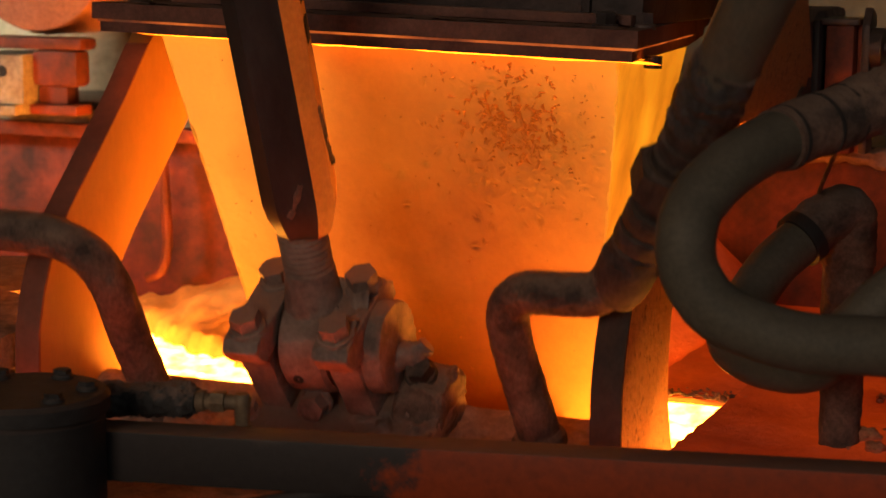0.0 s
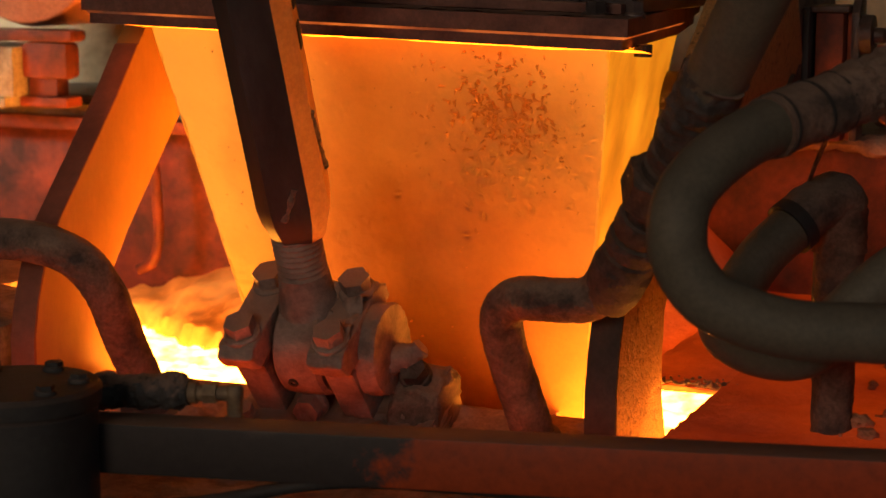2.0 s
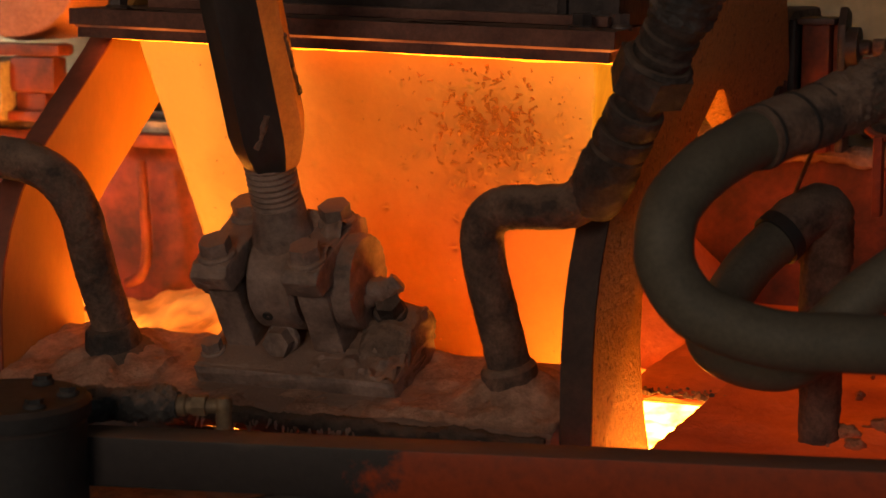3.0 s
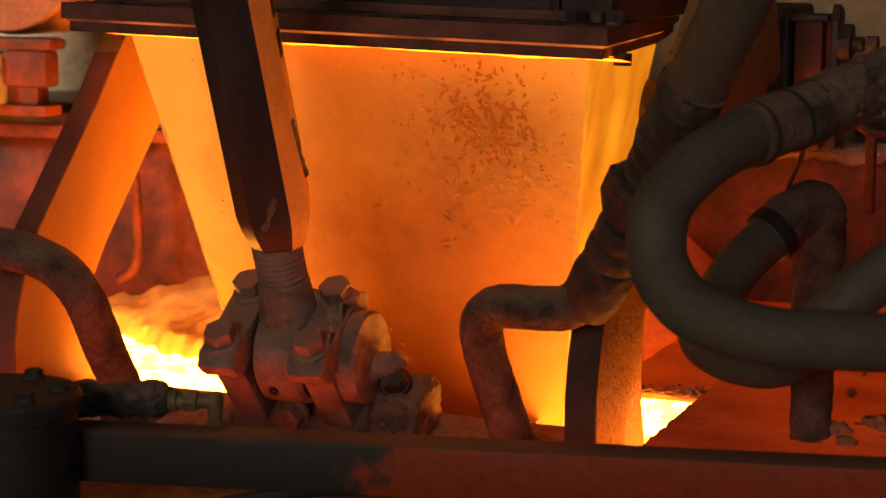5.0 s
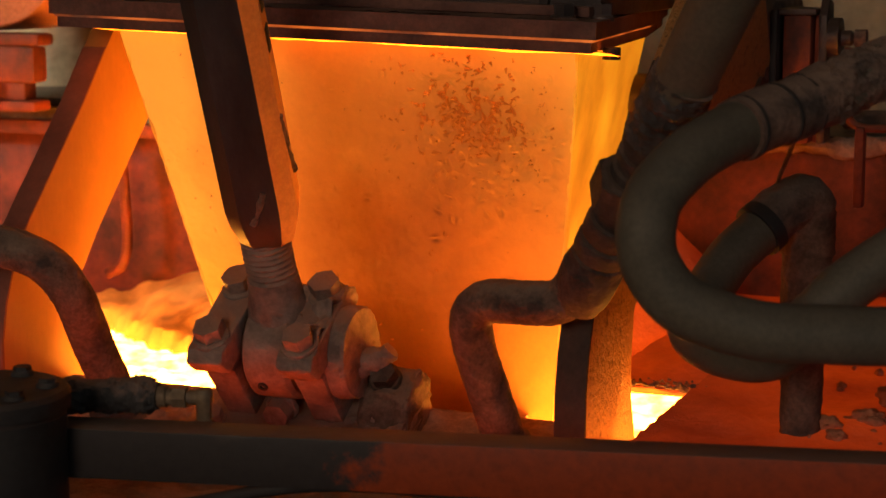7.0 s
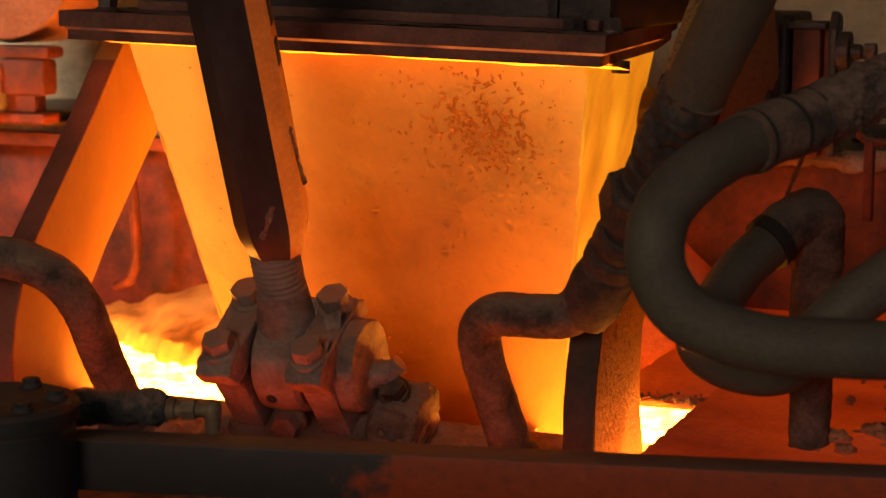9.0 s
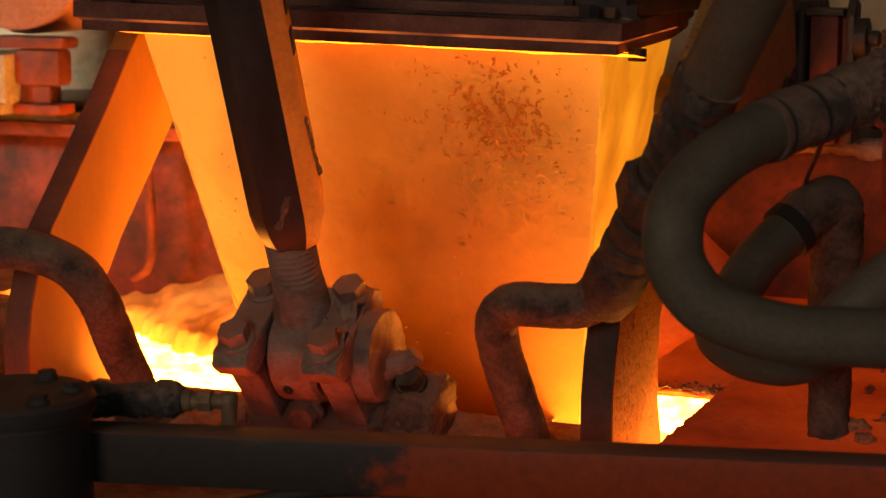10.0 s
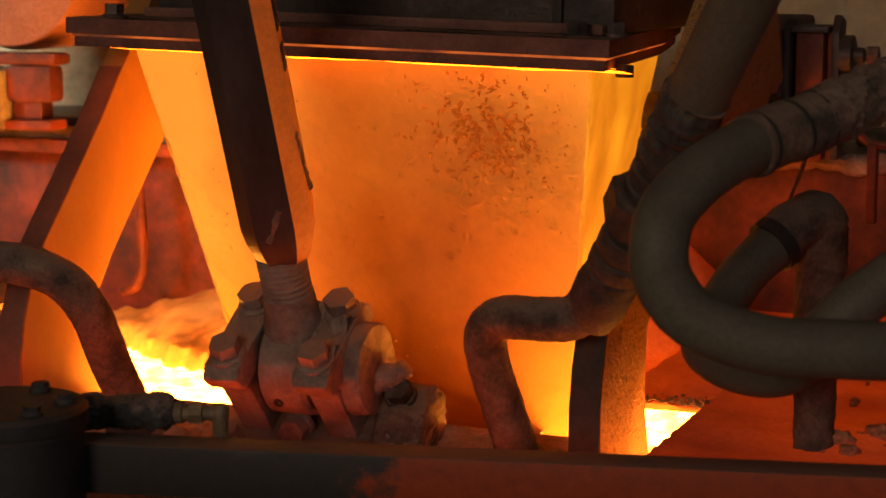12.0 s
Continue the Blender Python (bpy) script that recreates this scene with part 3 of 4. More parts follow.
    # cooling pipe on the right: a bent tube, coupling, rings, union nut, wrapped sleeve, hose
    pipe = part("cooling_pipe", tube([(0.484, -0.80, -0.50), (0.477, -0.825, -0.43), (0.463, -0.85, -0.36), (0.452, -0.878, -0.29), (0.456, -0.898, -0.243), (0.485, -0.912, -0.219), (0.53, -0.926, -0.214), (0.58, -0.93, -0.211), (0.605, -0.93, -0.2), (0.625, -0.936, -0.175)], 0.0305, 72, 26, 0.0019, 2), M_PIPE, g, "bent steel cooling pipe with rusty scale")
    part("socket", lathe([(0.036, 0.0), (0.041, 0.01), (0.040, 0.052), (0.034, 0.06)], along((0.484, -0.805, -0.488), (0.463, -0.85, -0.36)), 28), M_PIPE, pipe)
    a, b = Vector((0.621, -0.925, -0.20)), Vector((0.856, -1.15, 0.19))
    d = (b - a).normalized()
    S = along(a, b)
    part("coupling", crusted(lathe([(0.030, -0.012), (0.034, -0.008), (0.0375, 0.004), (0.040, 0.018), (0.041, 0.030), (0.041, 0.064), (0.039, 0.068), (0.0375, 0.084), (0.031, 0.088)], S, 28), 1, 0.002, 4), M_SOOT, pipe)
    part("ring", lathe([(0.030, 0.090), (0.0385, 0.092), (0.0395, 0.096), (0.0395, 0.113), (0.038, 0.117), (0.030, 0.118)], S, 24), M_SOOT, pipe)
    part("ring", lathe([(0.030, 0.124), (0.0375, 0.125), (0.0385, 0.128), (0.0385, 0.150), (0.037, 0.154), (0.030, 0.155)], S @ pose(0, 0, 0, 0, 0, 20), 24), M_SOOT, pipe)
    part("neck", lathe([(0.031, 0.085), (0.0315, 0.155), (0.033, 0.17), (0.036, 0.178), (0.036, 0.19)], S, 24), M_SOOT, pipe)
    part("union_nut", merge(hexagon(0.053, 0.184, 0.226, S @ pose(0, 0, 0, 0, 0, 12), 0.004), lathe([(0.046, 0.224), (0.047, 0.228), (0.042, 0.233), (0.03, 0.234)], S, 28)), M_SOOT, pipe, "large sooty hexagonal union nut")
    part("hose_tail", lathe([(0.034, 0.230), (0.038, 0.236), (0.038, 0.246), (0.034, 0.249), (0.034, 0.256), (0.038, 0.259), (0.038, 0.272), (0.0345, 0.275), (0.0345, 0.284), (0.039, 0.287), (0.039, 0.305), (0.036, 0.31)], S, 28), M_SOOT, pipe)
    part("wrapped_sleeve", tube([S @ Vector((0, 0, z)) for z in (0.30, 0.33, 0.36, 0.405)], lambda q: 0.0405 + 0.0008 * math.sin(q * 25), 48, 16, 0.006, 6), M_TAPE, pipe, "tattered tape wrapping")
    up = [S @ Vector((0, 0, z)) for z in (0.38, 0.45, 0.55, 0.7)] + [S @ Vector((0.02, 0.05, 0.9))]
    part("rubber_hose", tube(up, 0.0385, 28, 6), M_RUBBER, pipe, "grey rubber hose")
    # the feed pipe on the other end
    lp = part("feed_pipe", tube([(-0.172, -0.79, -0.50), (-0.177, -0.815, -0.42), (-0.181, -0.85, -0.36), (-0.181, -0.88, -0.31), (-0.180, -0.915, -0.257), (-0.203, -0.935, -0.213), (-0.251, -0.948, -0.187), (-0.332, -0.95, -0.180), (-0.416, -0.95, -0.183), (-0.6, -0.95, -0.19)], 0.0315, 72, 26, 0.0019, 4), M_PIPE, g, "bent steel feed pipe with rusty scale")
    part("foot_collar", lathe([(0.062, -0.01), (0.06, 0.006), (0.045, 0.018), (0.039, 0.045), (0.034, 0.05)], along((-0.174, -0.80, -0.472), (-0.181, -0.85, -0.36)), 28), M_SOOT, lp)
    return g


ANCHOR = Vector((0.12, -1.60, 1.75))
PIN = Vector((0.12, -0.80, -0.333))


def turnbuckle():
    """Pull rod: its z runs from the pin to the anchor above."""
    t = thing("turnbuckle", PIN, "heavy dark steel turnbuckle rod with threaded eye end", "turnbuckle", M)
    origin[t] = Vector((0, 0, 0))
    X = Matrix.Rotation(radians(90), 4, "Y")
    eye = lathe([(0.036, -0.040), (0.070, -0.040), (0.077, -0.034), (0.0785, 0.0), (0.077, 0.030), (0.070, 0.036), (0.036, 0.036)], X, 48)
    part("rod_eye", eye, M_STEEL, t)
    part("eye_neck", lathe([(0.052, 0.04), (0.046, 0.075), (0.0405, 0.10), (0.0385, 0.125)], Matrix.Identity(4), 28), M_STEEL, t)
    prof = [(0.034, 0.11)]
    z = 0.12
    while z < 0.30:
        prof += [(0.0335, z), (0.0375, z + 0.0035), (0.0375, z + 0.0055), (0.0335, z + 0.009)]
        z += 0.009
    part("threaded_rod", lathe(prof, Matrix.Identity(4), 32), M_STEEL, t)
    part("grease_port", lathe([(0.008, 0.0), (0.008, 0.003), (0.004, 0.003), (0.004, -0.004)], along((-0.010, -0.074, -0.024), (-0.010, -0.15, -0.05)), 14), M_BLACK, t)
    # long chamfered body: two cheeks with a slot between them, closed at the foot
    w, dpt, ch = 0.0525, 0.048, 0.0235
    SPIN = Matrix.Translation((0.008, 0, 0)) @ Matrix.Rotation(radians(20), 4, "Z")

    def section(s):
        return [(w * s, (dpt - ch) * s), ((w - ch) * s, dpt * s), (-(w - ch) * s, dpt * s), (-w * s, (dpt - ch) * s), (-w * s, -(dpt - ch) * s), (-(w - ch) * s, -dpt * s), ((w - ch) * s, -dpt * s), (w * s, -(dpt - ch) * s)]
    bm = bmesh.new()
    rings = []
    for z, s in ((0.188, 0.66), (0.196, 0.76), (0.225, 0.93), (0.25, 1.0), (1.1, 1.0)):
        rings.append([bm.verts.new((x, y, z)) for x, y in section(s)])
    for p, q in zip(rings, rings[1:]):
        for i in range(8):
            bm.faces.new((p[i], p[(i + 1) % 8], q[(i + 1) % 8], q[i]))
    bm.faces.new(rings[0][::-1]), bm.faces.new(rings[-1])
    bevelled(bm, 0.005, 3)
    bm.transform(SPIN)
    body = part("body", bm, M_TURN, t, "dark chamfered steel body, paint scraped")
    body.data.materials.append(M_FLANK)   # rusty scale on the flank beside the chute, coloured brighter for the chute's light
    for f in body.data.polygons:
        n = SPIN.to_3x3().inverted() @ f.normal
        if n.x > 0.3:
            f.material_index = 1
    for k, z in enumerate((0.50, 0.56, 0.60)):
        part("slot_edge", box((0.0515, -0.012, z - 0.02), (0.0545, 0.012, z + 0.018), 0.002, SPIN), M_BLACK, t)
    part("slag_streak", tube([SPIN @ Vector((0.051, 0.008 - 0.01 * k, z)) for k, z in enumerate((0.29, 0.32, 0.35, 0.39))], 0.006, 10, 6, 0.007, 8), M_PIPE, t)
    part("weld_scar", tube([SPIN @ Vector((-0.012 + 0.008 * k, -0.046, z)) for k, z in enumerate((0.235, 0.25, 0.265, 0.285))], 0.005, 10, 6, 0.004, 2), M_PIPE, t)
    return t


# ---------------------------------------------------------------- glowing bed and the pit round it
def pit():
    def bed(x, y):
        p = Vector((x, y, 0))
        return -0.575 + 0.014 * noise.noise(p * 12) + 0.008 * noise.noise(p * 45)
    pieces = [heap(-1.0, 0.74, -0.64, 0.5, bed, 120, 90), heap(0.625, 0.74, -0.90, -0.641, bed, 14, 30)]
    b = part("glowing_bed", merge(*pieces), M_MELT, None)
    b.matrix_world = M
    tagged(b, "white-hot glowing molten bed in the pit", "molten metal", kind="stuff")

    o = part("ember_bed", heap(-0.5, 0.62, -1.04, -0.90, lambda x, y: bed(x, y) - 0.085, 90, 10, -0.8), M_EMBER, None)
    o.matrix_world = M
    tagged(o, "dull red embers in front of the gate", "embers", kind="stuff")

    # added slab, out of view: keeps melt light off the chute's lower middle
    def cover(x, y):
        p = Vector((x, y, 0))
        return -0.515 + 0.012 * noise.noise(p * 13) + 0.006 * noise.noise(p * 40)
    o = part("trough_cover", heap(-0.10, 0.37, -0.70, -0.36, cover, 60, 40, -0.55), M_CRUST, None)
    o.matrix_world = M
    tagged(o, "unseen crusted cover added to block melt light below the chute", "cover")

    def shelf(x, y):
        p = Vector((x, y, 0))
        return -0.34 + 0.010 * noise.noise(p * 10) + 0.005 * noise.noise(p * 33)
    o = part("pit_shoulder", merge(heap(-1.9, -0.63, -0.55, -0.22, shelf, 60, 20, -1.3265), heap(-1.9, -0.405, -1.3, -0.551, shelf, 70, 40, -1.3265)), M_CRUST, None)
    o.matrix_world = M
    tagged(o, "dusty pink masonry shoulder at the pit's end", "masonry")


def lip(x):
    return 0.033 - 0.584 * (x + 0.5)


def surroundings():
    # bank of refractory behind the bed
    def bank(x, y):
        p = Vector((x, y, 0))
        s = y - lip(x) + 0.035 * noise.noise(p * 14) + 0.02 * noise.noise(p * 37)
        k = min(1, max(0, (s + 0.03) / 0.03))
        top = -0.64 + 0.105 * k + 0.42 * min(0.25, max(0, s)) + 0.012 * noise.noise(p * 9) + 0.005 * noise.noise(p * 32)
        return top - 0.9 * max(0, y - 0.33)
    o = part("refractory_bank", heap(-1.35, 0.2, -0.45, 0.75, bank, 130, 110, -1.3265), M_BANK, None)
    o.matrix_world = M
    tagged(o, "pale crusted refractory bank behind the melt", "refractory")

    def apron(x, y):
        p = Vector((x, y, 0))
        return -0.39 + 0.03 * max(0, x - 0.8) + 0.010 * noise.noise(p * 9) * min(1, (x - 0.697) / 0.05) + 0.004 * noise.noise(p * 40)
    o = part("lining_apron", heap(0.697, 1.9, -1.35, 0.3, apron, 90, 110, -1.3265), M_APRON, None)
    o.matrix_world = M
    tagged(o, "red-lit refractory apron beside the pit", "refractory")

    def ledge(x, y):
        p = Vector((x, y, 0))
        return -0.392 - 0.02 * max(0, y + 0.3) - 0.03 * max(0, 1 + (-0.585 - y + 0.02 * noise.noise(p * 20)) / 0.02) * 0.3 + 0.004 * noise.noise(p * 11) + 0.003 * noise.noise(p * 40)
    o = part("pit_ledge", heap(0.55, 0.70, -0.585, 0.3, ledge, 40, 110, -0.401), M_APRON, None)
    o.matrix_world = M
    tagged(o, "crumbling red ledge over the pit's end", "refractory")

    crumbs = [tube([(0.555 + 0.012 * i, -0.592 + 0.005 * math.sin(i * 1.9) - 0.0006 * i, -0.393 + 0.002 * math.sin(i * 2.7)) for i in range(13)], 0.0035, 12, 8, 0.007, 7)]
    for i in range(60):
        bm = bmesh.new()
        bmesh.ops.create_icosphere(bm, subdivisions=2, radius=1)
        at, r = Vector((random.uniform(0.56, 0.72), -0.588 + random.gauss(0.004, 0.012), -0.391)), random.uniform(0.001, 0.0035)
        for v in bm.verts:
            v.co = at + v.co * r * (0.8 + 0.8 * noise.noise(v.co * 2.4 + at * 60))
        crumbs.append(bm)
    o = part("burnt_rim", merge(*crumbs), M_PIPE, None)
    o.matrix_world = M
    tagged(o, "burnt dark rim along the pit ledge", "rim")

    def front(x, y):
        p = Vector((x, y, 0))
        return -0.44 + 0.012 * noise.noise(p * 12) + 0.008 * noise.noise(p * 40)
    o = part("pit_wall", heap(-1.1, 0.69, -1.6, -1.03, front, 90, 50, -1.3265), M_CRUST, None)
    o.matrix_world = M
    tagged(o, "dust-covered pit wall under the gate", "pit wall")
    # heap of fallen scale and lumps by the upright pipe

    def cone(x, y):
        p = Vector((x, y, 0))
        r = math.hypot(x - 0.46, y - 0.02)
        return -0.44 + 0.24 * max(0, 1 - r / 0.22) + 0.012 * noise.noise(p * 16)
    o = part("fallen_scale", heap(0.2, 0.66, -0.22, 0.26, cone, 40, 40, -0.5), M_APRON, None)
    o.matrix_world = M
    tagged(o, "cone of fallen scale against the red wall", "scale")
    lumps = []
    for i in range(45):
        bm = bmesh.new()
        bmesh.ops.create_icosphere(bm, subdivisions=3, radius=1)
        r = random.uniform(0.003, 0.009)
        at = Vector((random.uniform(0.86, 1.3), random.uniform(-0.85, -0.3), -0.385))
        for v in bm.verts:
            v.co = at + v.co * r * (0.85 + 0.45 * noise.noise(v.co * 1.6 + at * 9))
        lumps.append(bm)
    for at, r in (((0.935, -0.80, -0.375), 0.018), ((0.98, -0.74, -0.378), 0.022), ((1.04, -0.72, -0.375), 0.030), ((1.0, -0.62, -0.375), 0.027), ((1.1, -0.66, -0.378), 0.033), ((0.955, -0.84, -0.38), 0.013)):
        bm = bmesh.new()
        bmesh.ops.create_icosphere(bm, subdivisions=4, radius=1)
        for v in bm.verts:
            n1 = noise.noise(v.co * 1.3 + Vector(at) * 13) + 0.5 * noise.noise(v.co * 3.5 + Vector(at) * 7) + 0.25 * noise.noise(v.co * 8)
            v.co = Vector(at) + Vector((v.co.x * 1.2, v.co.y, v.co.z * 0.75)) * r * (0.85 + 0.4 * n1)
        lumps.append(bm)
    o = part("slag_lumps", merge(*lumps), M_LUMP, None, smooth=60)
    o.matrix_world = M
    tagged(o, "loose rust-red slag lumps on the apron", "slag", kind="stuff")


def front_bar():
    F = Matrix.Translation((0, 2.2, 1.03)) @ Matrix.Rotation(radians(-10.4), 4, "Z")
    r = thing("front_bar", (0.06, 0, -0.07), "scuffed black and red painted steel bar in front of the gate", "steel bar", F)
    part("bar", box((-0.62, -0.06, -0.062), (1.2, 0.0, 0.0), 0.005), M_BAR, r)
    part("stand", box((0.75, -0.055, -1.03), (0.81, -0.005, -0.062), 0.004), M_BAR, r)
    d = thing("drum", (-0.50, -0.09, -1.03), "black round steel drum with nuts on its lid", "drum", F)
    part("shell", lathe([(0.095, -1.03), (0.095, 0.022), (0.09, 0.028)], Matrix.Translation((-0.50, -0.09, 0)), 48), M_BLACK, d)
    part("lid", lathe([(0.10, 0.029), (0.101, 0.046), (0.096, 0.052)], Matrix.Translation((-0.50, -0.09, 0)), 48), M_BLACK, d, "black lid dulled with brown dust")
    for a in (15, 75, 135, 200, 255, 320):
        bolt(d, (-0.50 + 0.074 * math.cos(radians(a)), -0.09 + 0.074 * math.sin(radians(a)), 0.052), (0, 0, 1), 0.011, 0.011, M_BLACK, name="nut")
    # short wrapped hose with a brass elbow, lying behind the bar
    h = thing("hose_fitting", (-0.36, 0.035, 0.0), "short wrapped hose with soiled brass elbow on the bar", "hose fitting", F)
    part("wrapped_hose", tube([(-0.50, 0.03, 0.014), (-0.46, 0.03, 0.015), (-0.42, 0.033, 0.017), (-0.38, 0.035, 0.018), (-0.345, 0.035, 0.019), (-0.328, 0.035, 0.019)], lambda s: 0.0215 + 0.0012 * math.sin(s * 26) - 0.006 * max(0, s - 0.88) * 8, 36, 16, 0.006, 12), M_TAPE, h, "charred tape wrapping")
    part("brass_ferrule", lathe([(0.012, 0), (0.0135, 0.004), (0.0135, 0.014), (0.0105, 0.016), (0.0105, 0.030)], along((-0.332, 0.035, 0.019), (-0.2, 0.036, 0.0195)), 20), M_BRASS, h)
    part("hex_nut", hexagon(0.0135, 0.0, 0.017, along((-0.309, 0.035, 0.0195), (-0.2, 0.036, 0.0195)), 0.0015), M_BRASS, h)
    part("elbow", merge(lathe([(0.009, -0.03), (0.0098, 0.012), (0.0112, 0.014), (0.0112, 0.026), (0.0085, 0.0305)], Matrix.Translation((-0.271, 0.035, 0)), 20), lathe([(0.0095, 0.0), (0.0095, 0.02)], along((-0.291, 0.035, 0.0195), (-0.2, 0.035, 0.0195)), 20)), M_BRASS, h)
    part("drop_nut", hexagon(0.0125, -0.028, -0.008, Matrix.Translation((-0.271, 0.035, 0)), 0.0015), M_BRASS, h)
    # thin black lines slung under the bar
    for k, (z, dz) in enumerate(((-0.095, 0.03), (-0.112, 0.012))):
        c = thing("black_cable", (-0.2, -0.03, z), "thin black cable slung under the steel bar", "cable", F, "cables under the bar")
        part("sheath", tube([(-0.5, -0.03, z - dz), (-0.3, -0.03, z - 0.005), (-0.12, -0.03, z + dz), (0.1, -0.03, z + 0.01 + dz * 0.6), (0.5, -0.03, z + dz * 0.4)], 0.008, 12, 6), M_BLACK, c)


def hoses():
    h = thing("hose_loop", (0.5, 2.05, 1.1), "thick grey rubber hose bent into a wide loop", "hose", WORLD)
    pts = [(0.80, 2.42, 1.49), (0.578, 2.30, 1.452), (0.518, 2.27, 1.434), (0.461, 2.25, 1.412), (0.40, 2.2, 1.397), (0.347, 2.15, 1.383), (0.296, 2.1, 1.36), (0.259, 2.07, 1.326), (0.247, 2.05, 1.292), (0.252, 2.05, 1.254), (0.28, 2.05, 1.214), (0.324, 2.05, 1.192), (0.379, 2.05, 1.178), (0.441, 2.05, 1.175), (0.515, 2.05, 1.172), (0.8, 2.05, 1.17)]
    part("tube", tube(pts, 0.033, 28, 8), M_RUBBER, h)
    part("ferrule", tube([(0.478, 2.258, 1.42), (0.44, 2.23, 1.406), (0.40, 2.2, 1.397), (0.362, 2.163, 1.387)], 0.037, 28, 6, 0.002), M_PIPE, h)
    part("outer_sleeve", tube(pts[:4], 0.0355, 52, 26, 0.007), M_PIPE, h, "crusted outer sleeve")
    for c0, c1 in (((0.372, 2.172, 1.389), (0.366, 2.167, 1.388)), ((0.418, 2.213, 1.401), (0.412, 2.208, 1.399)), ((0.452, 2.24, 1.41), (0.445, 2.235, 1.4075))):
        part("band", tube([c0, tuple(Vector(c0).lerp(c1, 0.45))], 0.0382, 28, 2), M_BLACK, h)
    def near(*p):
        return tuple(Vector(EYE) + (Vector(p) - Vector(EYE)) * 0.966)
    b = thing("pipe_elbow", near(0.538, 2.62, 0.84), "upright pipe with a dusty elbow and short hose", "pipe", WORLD)
    part("upright", tube([near(0.536, 2.62, 0.78), near(0.537, 2.62, 0.9), near(0.538, 2.62, 1.0), near(0.54, 2.62, 1.1), near(0.541, 2.62, 1.2)], 0.028, 28, 10, 0.004), M_PIPE, b)
    part("socket", tube([near(0.539, 2.62, 1.10), near(0.541, 2.62, 1.19)], 0.033, 28, 10, 0.003), M_PIPE, b)
    part("elbow", tube([near(0.541, 2.62, 1.17), near(0.541, 2.62, 1.225), near(0.532, 2.615, 1.246), near(0.50, 2.6, 1.234), near(0.465, 2.58, 1.21)], 0.035, 28, 10, 0.004), M_PIPE, b, "elbow caked with pale dust")
    part("collar", tube([near(0.476, 2.585, 1.217), near(0.462, 2.577, 1.207)], 0.0375, 28, 4), M_BLACK, b)
    part("short_hose", tube([near(0.485, 2.59, 1.222), near(0.427, 2.55, 1.182), (0.375, 2.43, 1.155), (0.348, 2.38, 1.135), (0.343, 2.31, 1.118), (0.375, 2.24, 1.112), (0.42, 2.2, 1.122), (0.465, 2.2, 1.165), (0.508, 2.2, 1.206), (0.6, 2.22, 1.26), (0.8, 2.3, 1.35)], 0.0315, 28, 8), M_RUBBER, b)


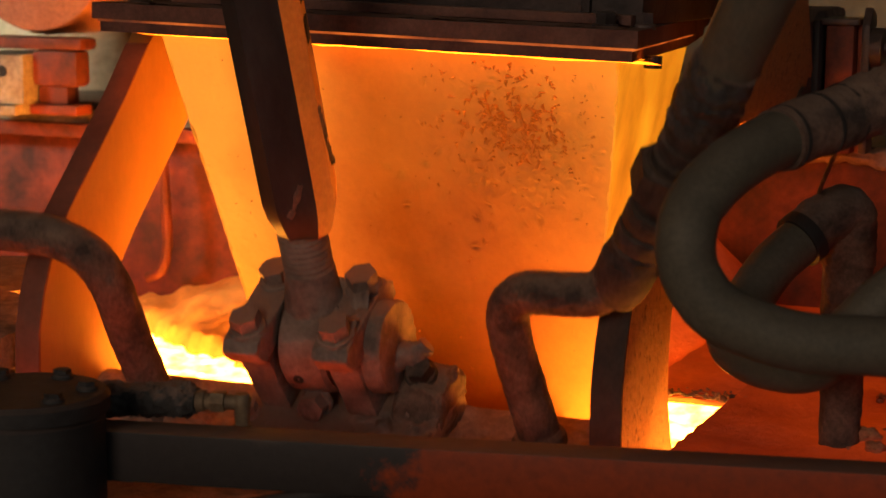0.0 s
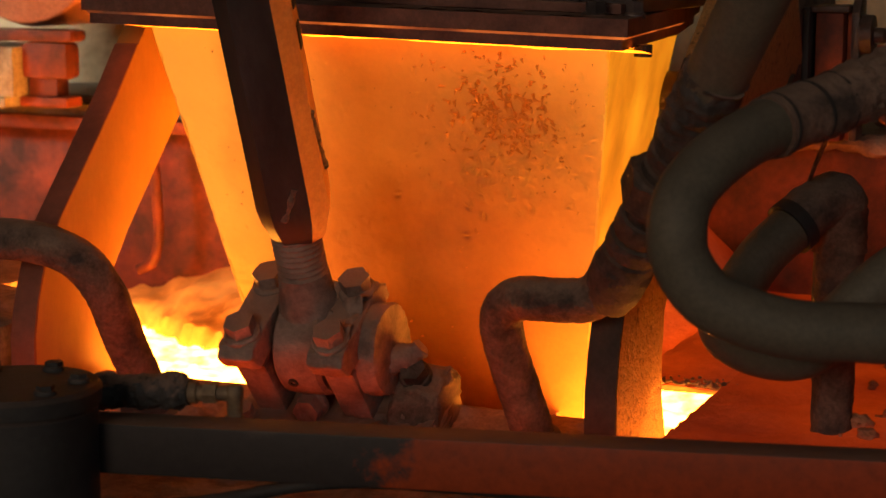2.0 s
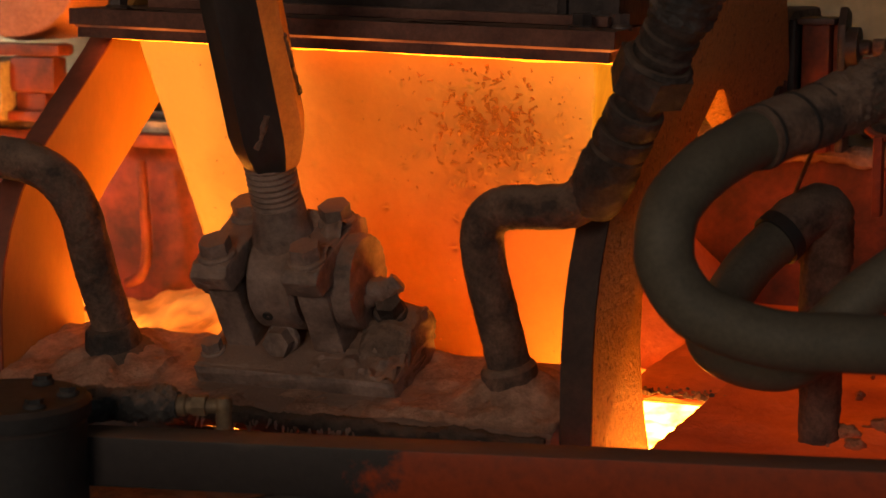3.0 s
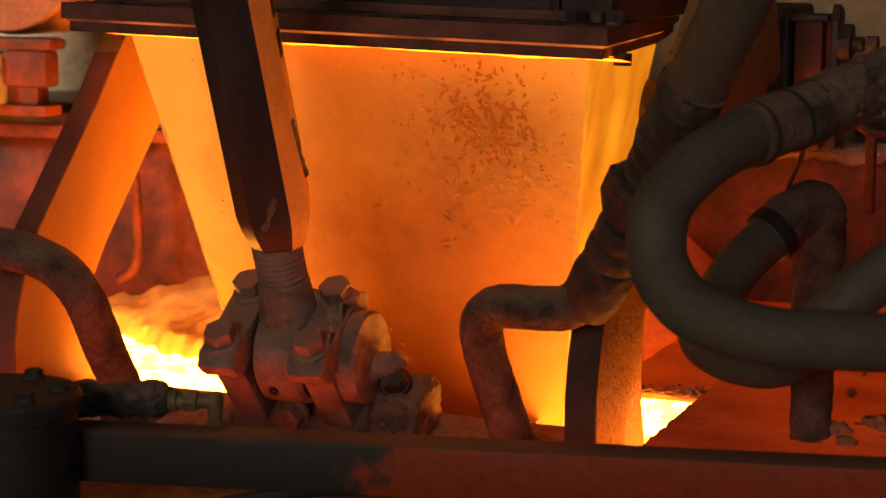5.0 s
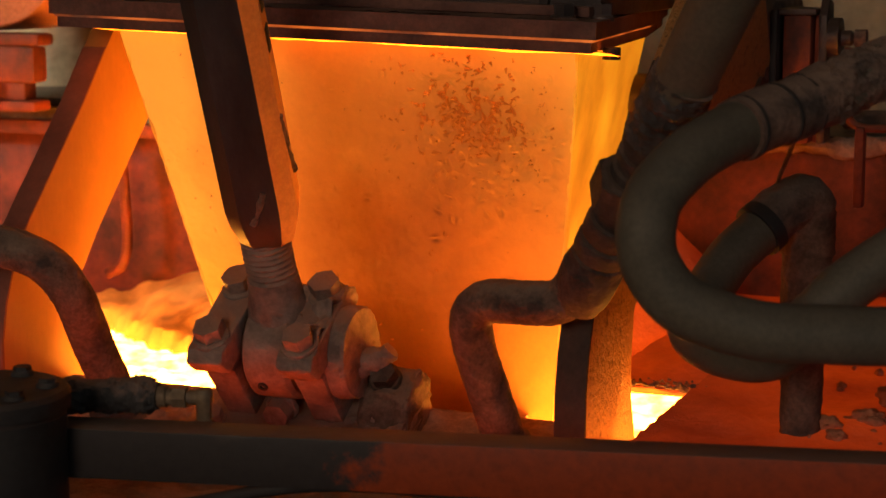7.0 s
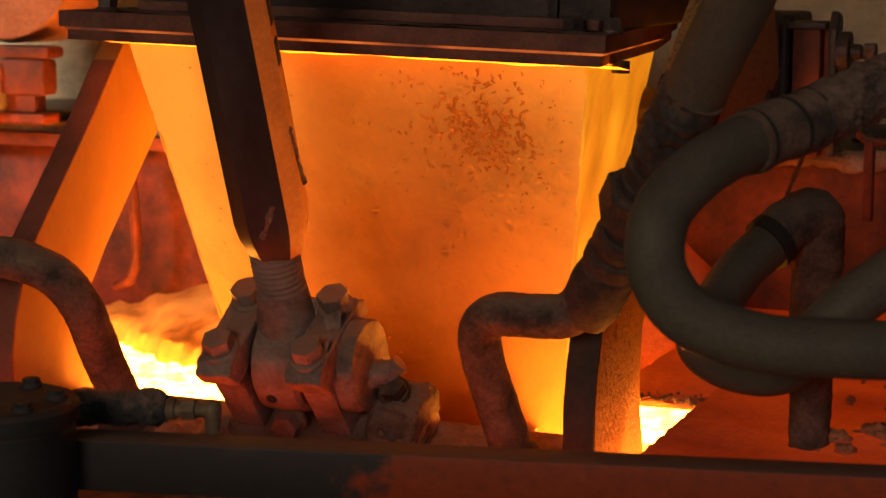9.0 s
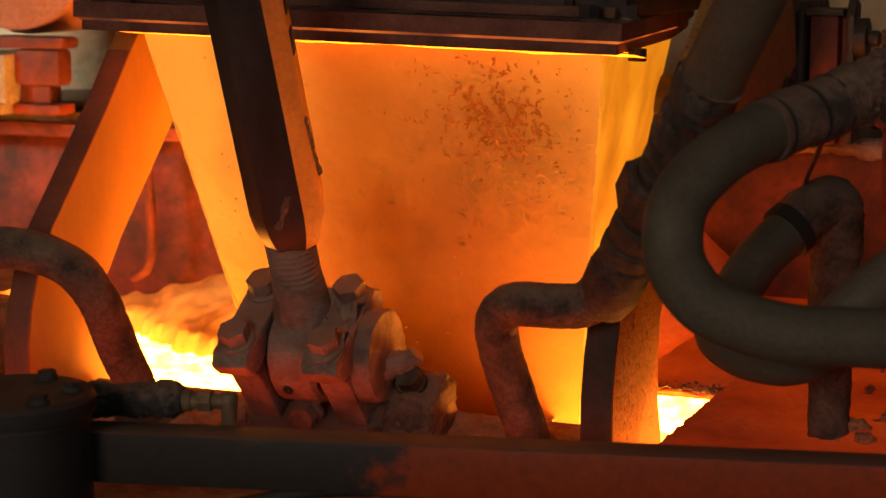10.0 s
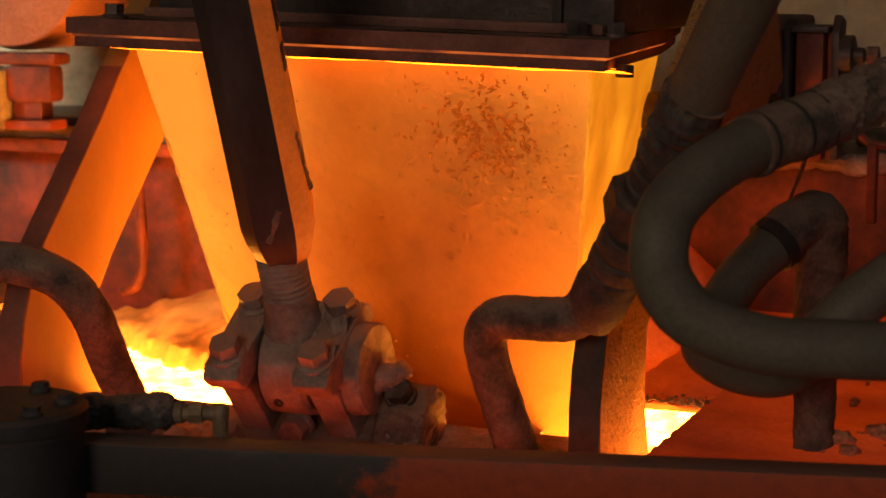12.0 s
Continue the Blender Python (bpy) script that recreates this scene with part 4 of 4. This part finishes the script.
def background():
    # machine frame behind the gate's far end
    f = thing("background_machine", (-1.1, 0.66, -0.6), "rust-red painted machine frame behind the pit", "machine frame")
    part("panel", box((-1.9, 0.62, -1.3265), (-0.30, 0.68, -0.182), 0.006), M_RED, f)
    part("stiffener", box((-1.22, 0.585, -0.75), (-1.185, 0.62, -0.19), 0.005), M_RED, f)
    part("rail", box((-1.9, 0.50, -0.181), (-0.5, 0.70, -0.150), 0.005), M_RED, f, "red rail with dusty top")
    part("rail", box((-1.9, 0.53, -0.149), (-0.5, 0.70, -0.122), 0.005), M_CREAM, f, "dusty pale rail")
    part("bed_plate", box((-1.9, 0.56, -0.121), (-0.5, 0.90, -0.10), 0.005), M_DARK, f, "dark bed plate")
    part("drain_pipe", tube([(-0.985, 0.55, -0.22), (-0.972, 0.54, -0.32), (-0.968, 0.54, -0.43), (-0.985, 0.54, -0.49), (-1.03, 0.55, -0.515)], 0.013, 12, 6, 0.001), M_RED, f)
    k = thing("bearing_stand", (-1.2, 0.5, -0.12), "red bracket beside a dusty pale casting on the rail", "bracket")
    part("foot", box((-1.265, 0.42, -0.122), (-1.135, 0.49, -0.098), 0.006), M_RED, k)
    part("neck", box((-1.245, 0.43, -0.098), (-1.165, 0.48, -0.055), 0.006), M_RED, k)
    part("head", box((-1.25, 0.41, -0.055), (-1.125, 0.47, 0.03), 0.014), M_RED, k)
    part("saddle", box((-1.42, 0.40, 0.031), (-1.105, 0.47, 0.06), 0.012), M_RED, k)
    part("casting", box((-1.42, 0.38, -0.098), (-1.252, 0.56, 0.02), 0.008), M_CREAM, k, "dusty pale casting")
    part("casting_foot", box((-1.46, 0.37, -0.122), (-1.27, 0.56, -0.0985), 0.006), M_CREAM, k, "dusty pale casting foot")
    part("oil_hole", lathe([(0.013, 0), (0.013, 0.004)], along((-1.31, 0.3805, -0.02), (-1.31, 0.2, -0.02)), 16), M_BLACK, k)
    v = thing("round_drum", (-1.22, 0.4, 0.07), "copper-red round drum with a smooth face", "drum")
    face = along((-1.235, 0.42, 0.248), (-1.18, 0.0, 0.248))
    part("face", lathe([(0.172, -0.01), (0.176, 0.0), (0.172, 0.006), (0.1, 0.016), (0.01, 0.02)], face, 72), M_COPPER, v)
    part("shell", lathe([(0.19, -0.4), (0.186, -0.05), (0.168, -0.012)], face, 72), M_COPPER, v)
    k = thing("pale_tank", (-1.0, 5.25, 0), "pale limewashed round tank behind the machine", "tank", WORLD)
    part("shell", lathe([(0.29, 0.0), (0.30, 0.02), (0.30, 2.5), (0.26, 2.6), (0.05, 2.68)], Matrix.Translation((-1.0, 5.25, 0)), 64), M_WALL, k)
    part("hoop", lathe([(0.301, 1.9), (0.312, 1.905), (0.312, 1.95), (0.301, 1.955)], Matrix.Translation((-1.0, 5.25, 0)), 64), M_CREAM, k)
    # right end: red wall of the pit, ledge, guides and roller
    w = thing("machine_housing", (0.9, 0.2, -1.32), "rust-red machine housing with crumbling pale edge", "housing")
    part("panel", box((0.30, 0.24, -1.3265), (1.9, 0.30, -0.115), 0.006), M_RED, w)
    part("edge", tube([(0.45 + 0.08 * i, 0.22 + 0.006 * math.sin(i * 1.7), -0.105 + 0.004 * math.sin(i * 2.9)) for i in range(16)], 0.018, 10, 4, 0.012, 3), M_CRUST, w, "crumbling dusty edge")
    part("stiffener", box((0.86, 0.205, -0.55), (0.885, 0.24, -0.125), 0.004), M_RED, w)
    part("top_plate", box((0.30, 0.245, -0.112), (1.9, 0.62, -0.09), 0.005), M_DARK, w)
    q = thing("guide_housing", (0.62, 0.2, -0.09), "dusty grey curved guide housing", "housing")
    part("shell", prism([(0.02, -0.09), (0.03, 0.09), (0.06, 0.145), (0.12, 0.165), (0.36, 0.165), (0.36, -0.09)], 0.50, 0.655, 0.012), M_PIPE, q)
    part("cover_strip", box((0.655, 0.06, -0.088), (0.668, 0.30, 0.150), 0.004), M_BLACK, q)
    t = thing("guide_post", (0.7, 0.15, -0.09), "red painted guide post with a dark roller bracket", "post")
    part("post", box((0.675, 0.08, -0.089), (0.725, 0.16, 0.140), 0.005), M_RED, t)
    part("cap", box((0.668, 0.07, 0.140), (0.735, 0.17, 0.152), 0.003), M_DARK, t)
    part("bracket", prism([(0.09, -0.089), (0.15, -0.089), (0.15, 0.16), (0.11, 0.172), (0.085, 0.14)], 0.737, 0.752, 0.004), M_DARK, t)
    part("back_plate", box((0.726, 0.11, -0.089), (0.737, 0.16, 0.15), 0.003), M_RED, t)
    part("roller", lathe([(0.012, 0.0), (0.036, 0.002), (0.036, 0.022), (0.014, 0.024), (0.014, 0.04), (0.008, 0.046)], along((0.753, 0.10, 0.10), (0.80, 0.10, 0.10)), 28), M_DARK, t)
    part("spindle", lathe([(0.016, 0.0), (0.016, 0.02)], along((0.80, 0.10, 0.10), (0.85, 0.10, 0.10)), 16), M_PIPE, t)
    e = thing("grey_pipe_end", (0.78, 0.0, -0.09), "short grey pipe lying on the plate", "pipe")
    part("tube", tube([(0.745, 0.36, -0.07), (0.80, 0.33, -0.065), (0.87, 0.29, -0.06)], 0.018, 16, 4), M_PIPE, e)
    u = thing("rusty_hook", (0.86, -0.2, -0.05), "rusty bent hook at the wall's edge", "hook")
    part("rod", tube([(0.842, -0.2, 0.10), (0.838, -0.2, 0.02), (0.842, -0.2, -0.01), (0.862, -0.2, -0.028), (0.90, -0.2, -0.03), (0.93, -0.2, -0.03)], 0.007, 12, 6, 0.001), M_RED, u)
    part("hanger", box((0.858, -0.215, -0.16), (0.873, -0.185, -0.028), 0.003), M_RED, u)
    i = thing("tie_wire", (0.53, 2.5, 1.25), "thin wire hanging from the hose ferrule", "wire", WORLD)
    part("strand", tube([(0.452, 2.25, 1.40), (0.462, 2.35, 1.35), (0.475, 2.5, 1.29), (0.485, 2.57, 1.258)], 0.003, 8, 5), M_PIPE, i)


hall()
chute()
gate_ob = gate()
rod_ob = turnbuckle()
pit()
surroundings()
front_bar()
hoses()
background()


# ---------------------------------------------------------------- what moves
PEAKS = (0.33, 3.0, 5.705, 8.38, 11.04)


def lift(t):
    """How far the gate is raised, 0 to 1: a quick lift and drop every 2.7 seconds."""
    near = min(abs(t - p) for p in PEAKS)
    return math.cos(math.pi * near / 0.9) ** 2 if near < 0.45 else 0.0


def motions():
    times = [round(i * 0.05, 2) for i in range(241)]
    gate_rows, rod_rows = [], []
    for t in times:
        swing = Matrix.Rotation(radians(-8.92 * lift(t)), 4, "X")
        gate_rows.append((t, M @ swing))
        pin = swing @ PIN
        lean = (ANCHOR - pin)
        rod_rows.append((t, M @ Matrix.Translation(pin) @ Matrix.Rotation(math.atan2(-lean.y, lean.z), 4, "X")))
    walk(gate_ob, gate_rows)
    walk(rod_ob, rod_rows)


motions()
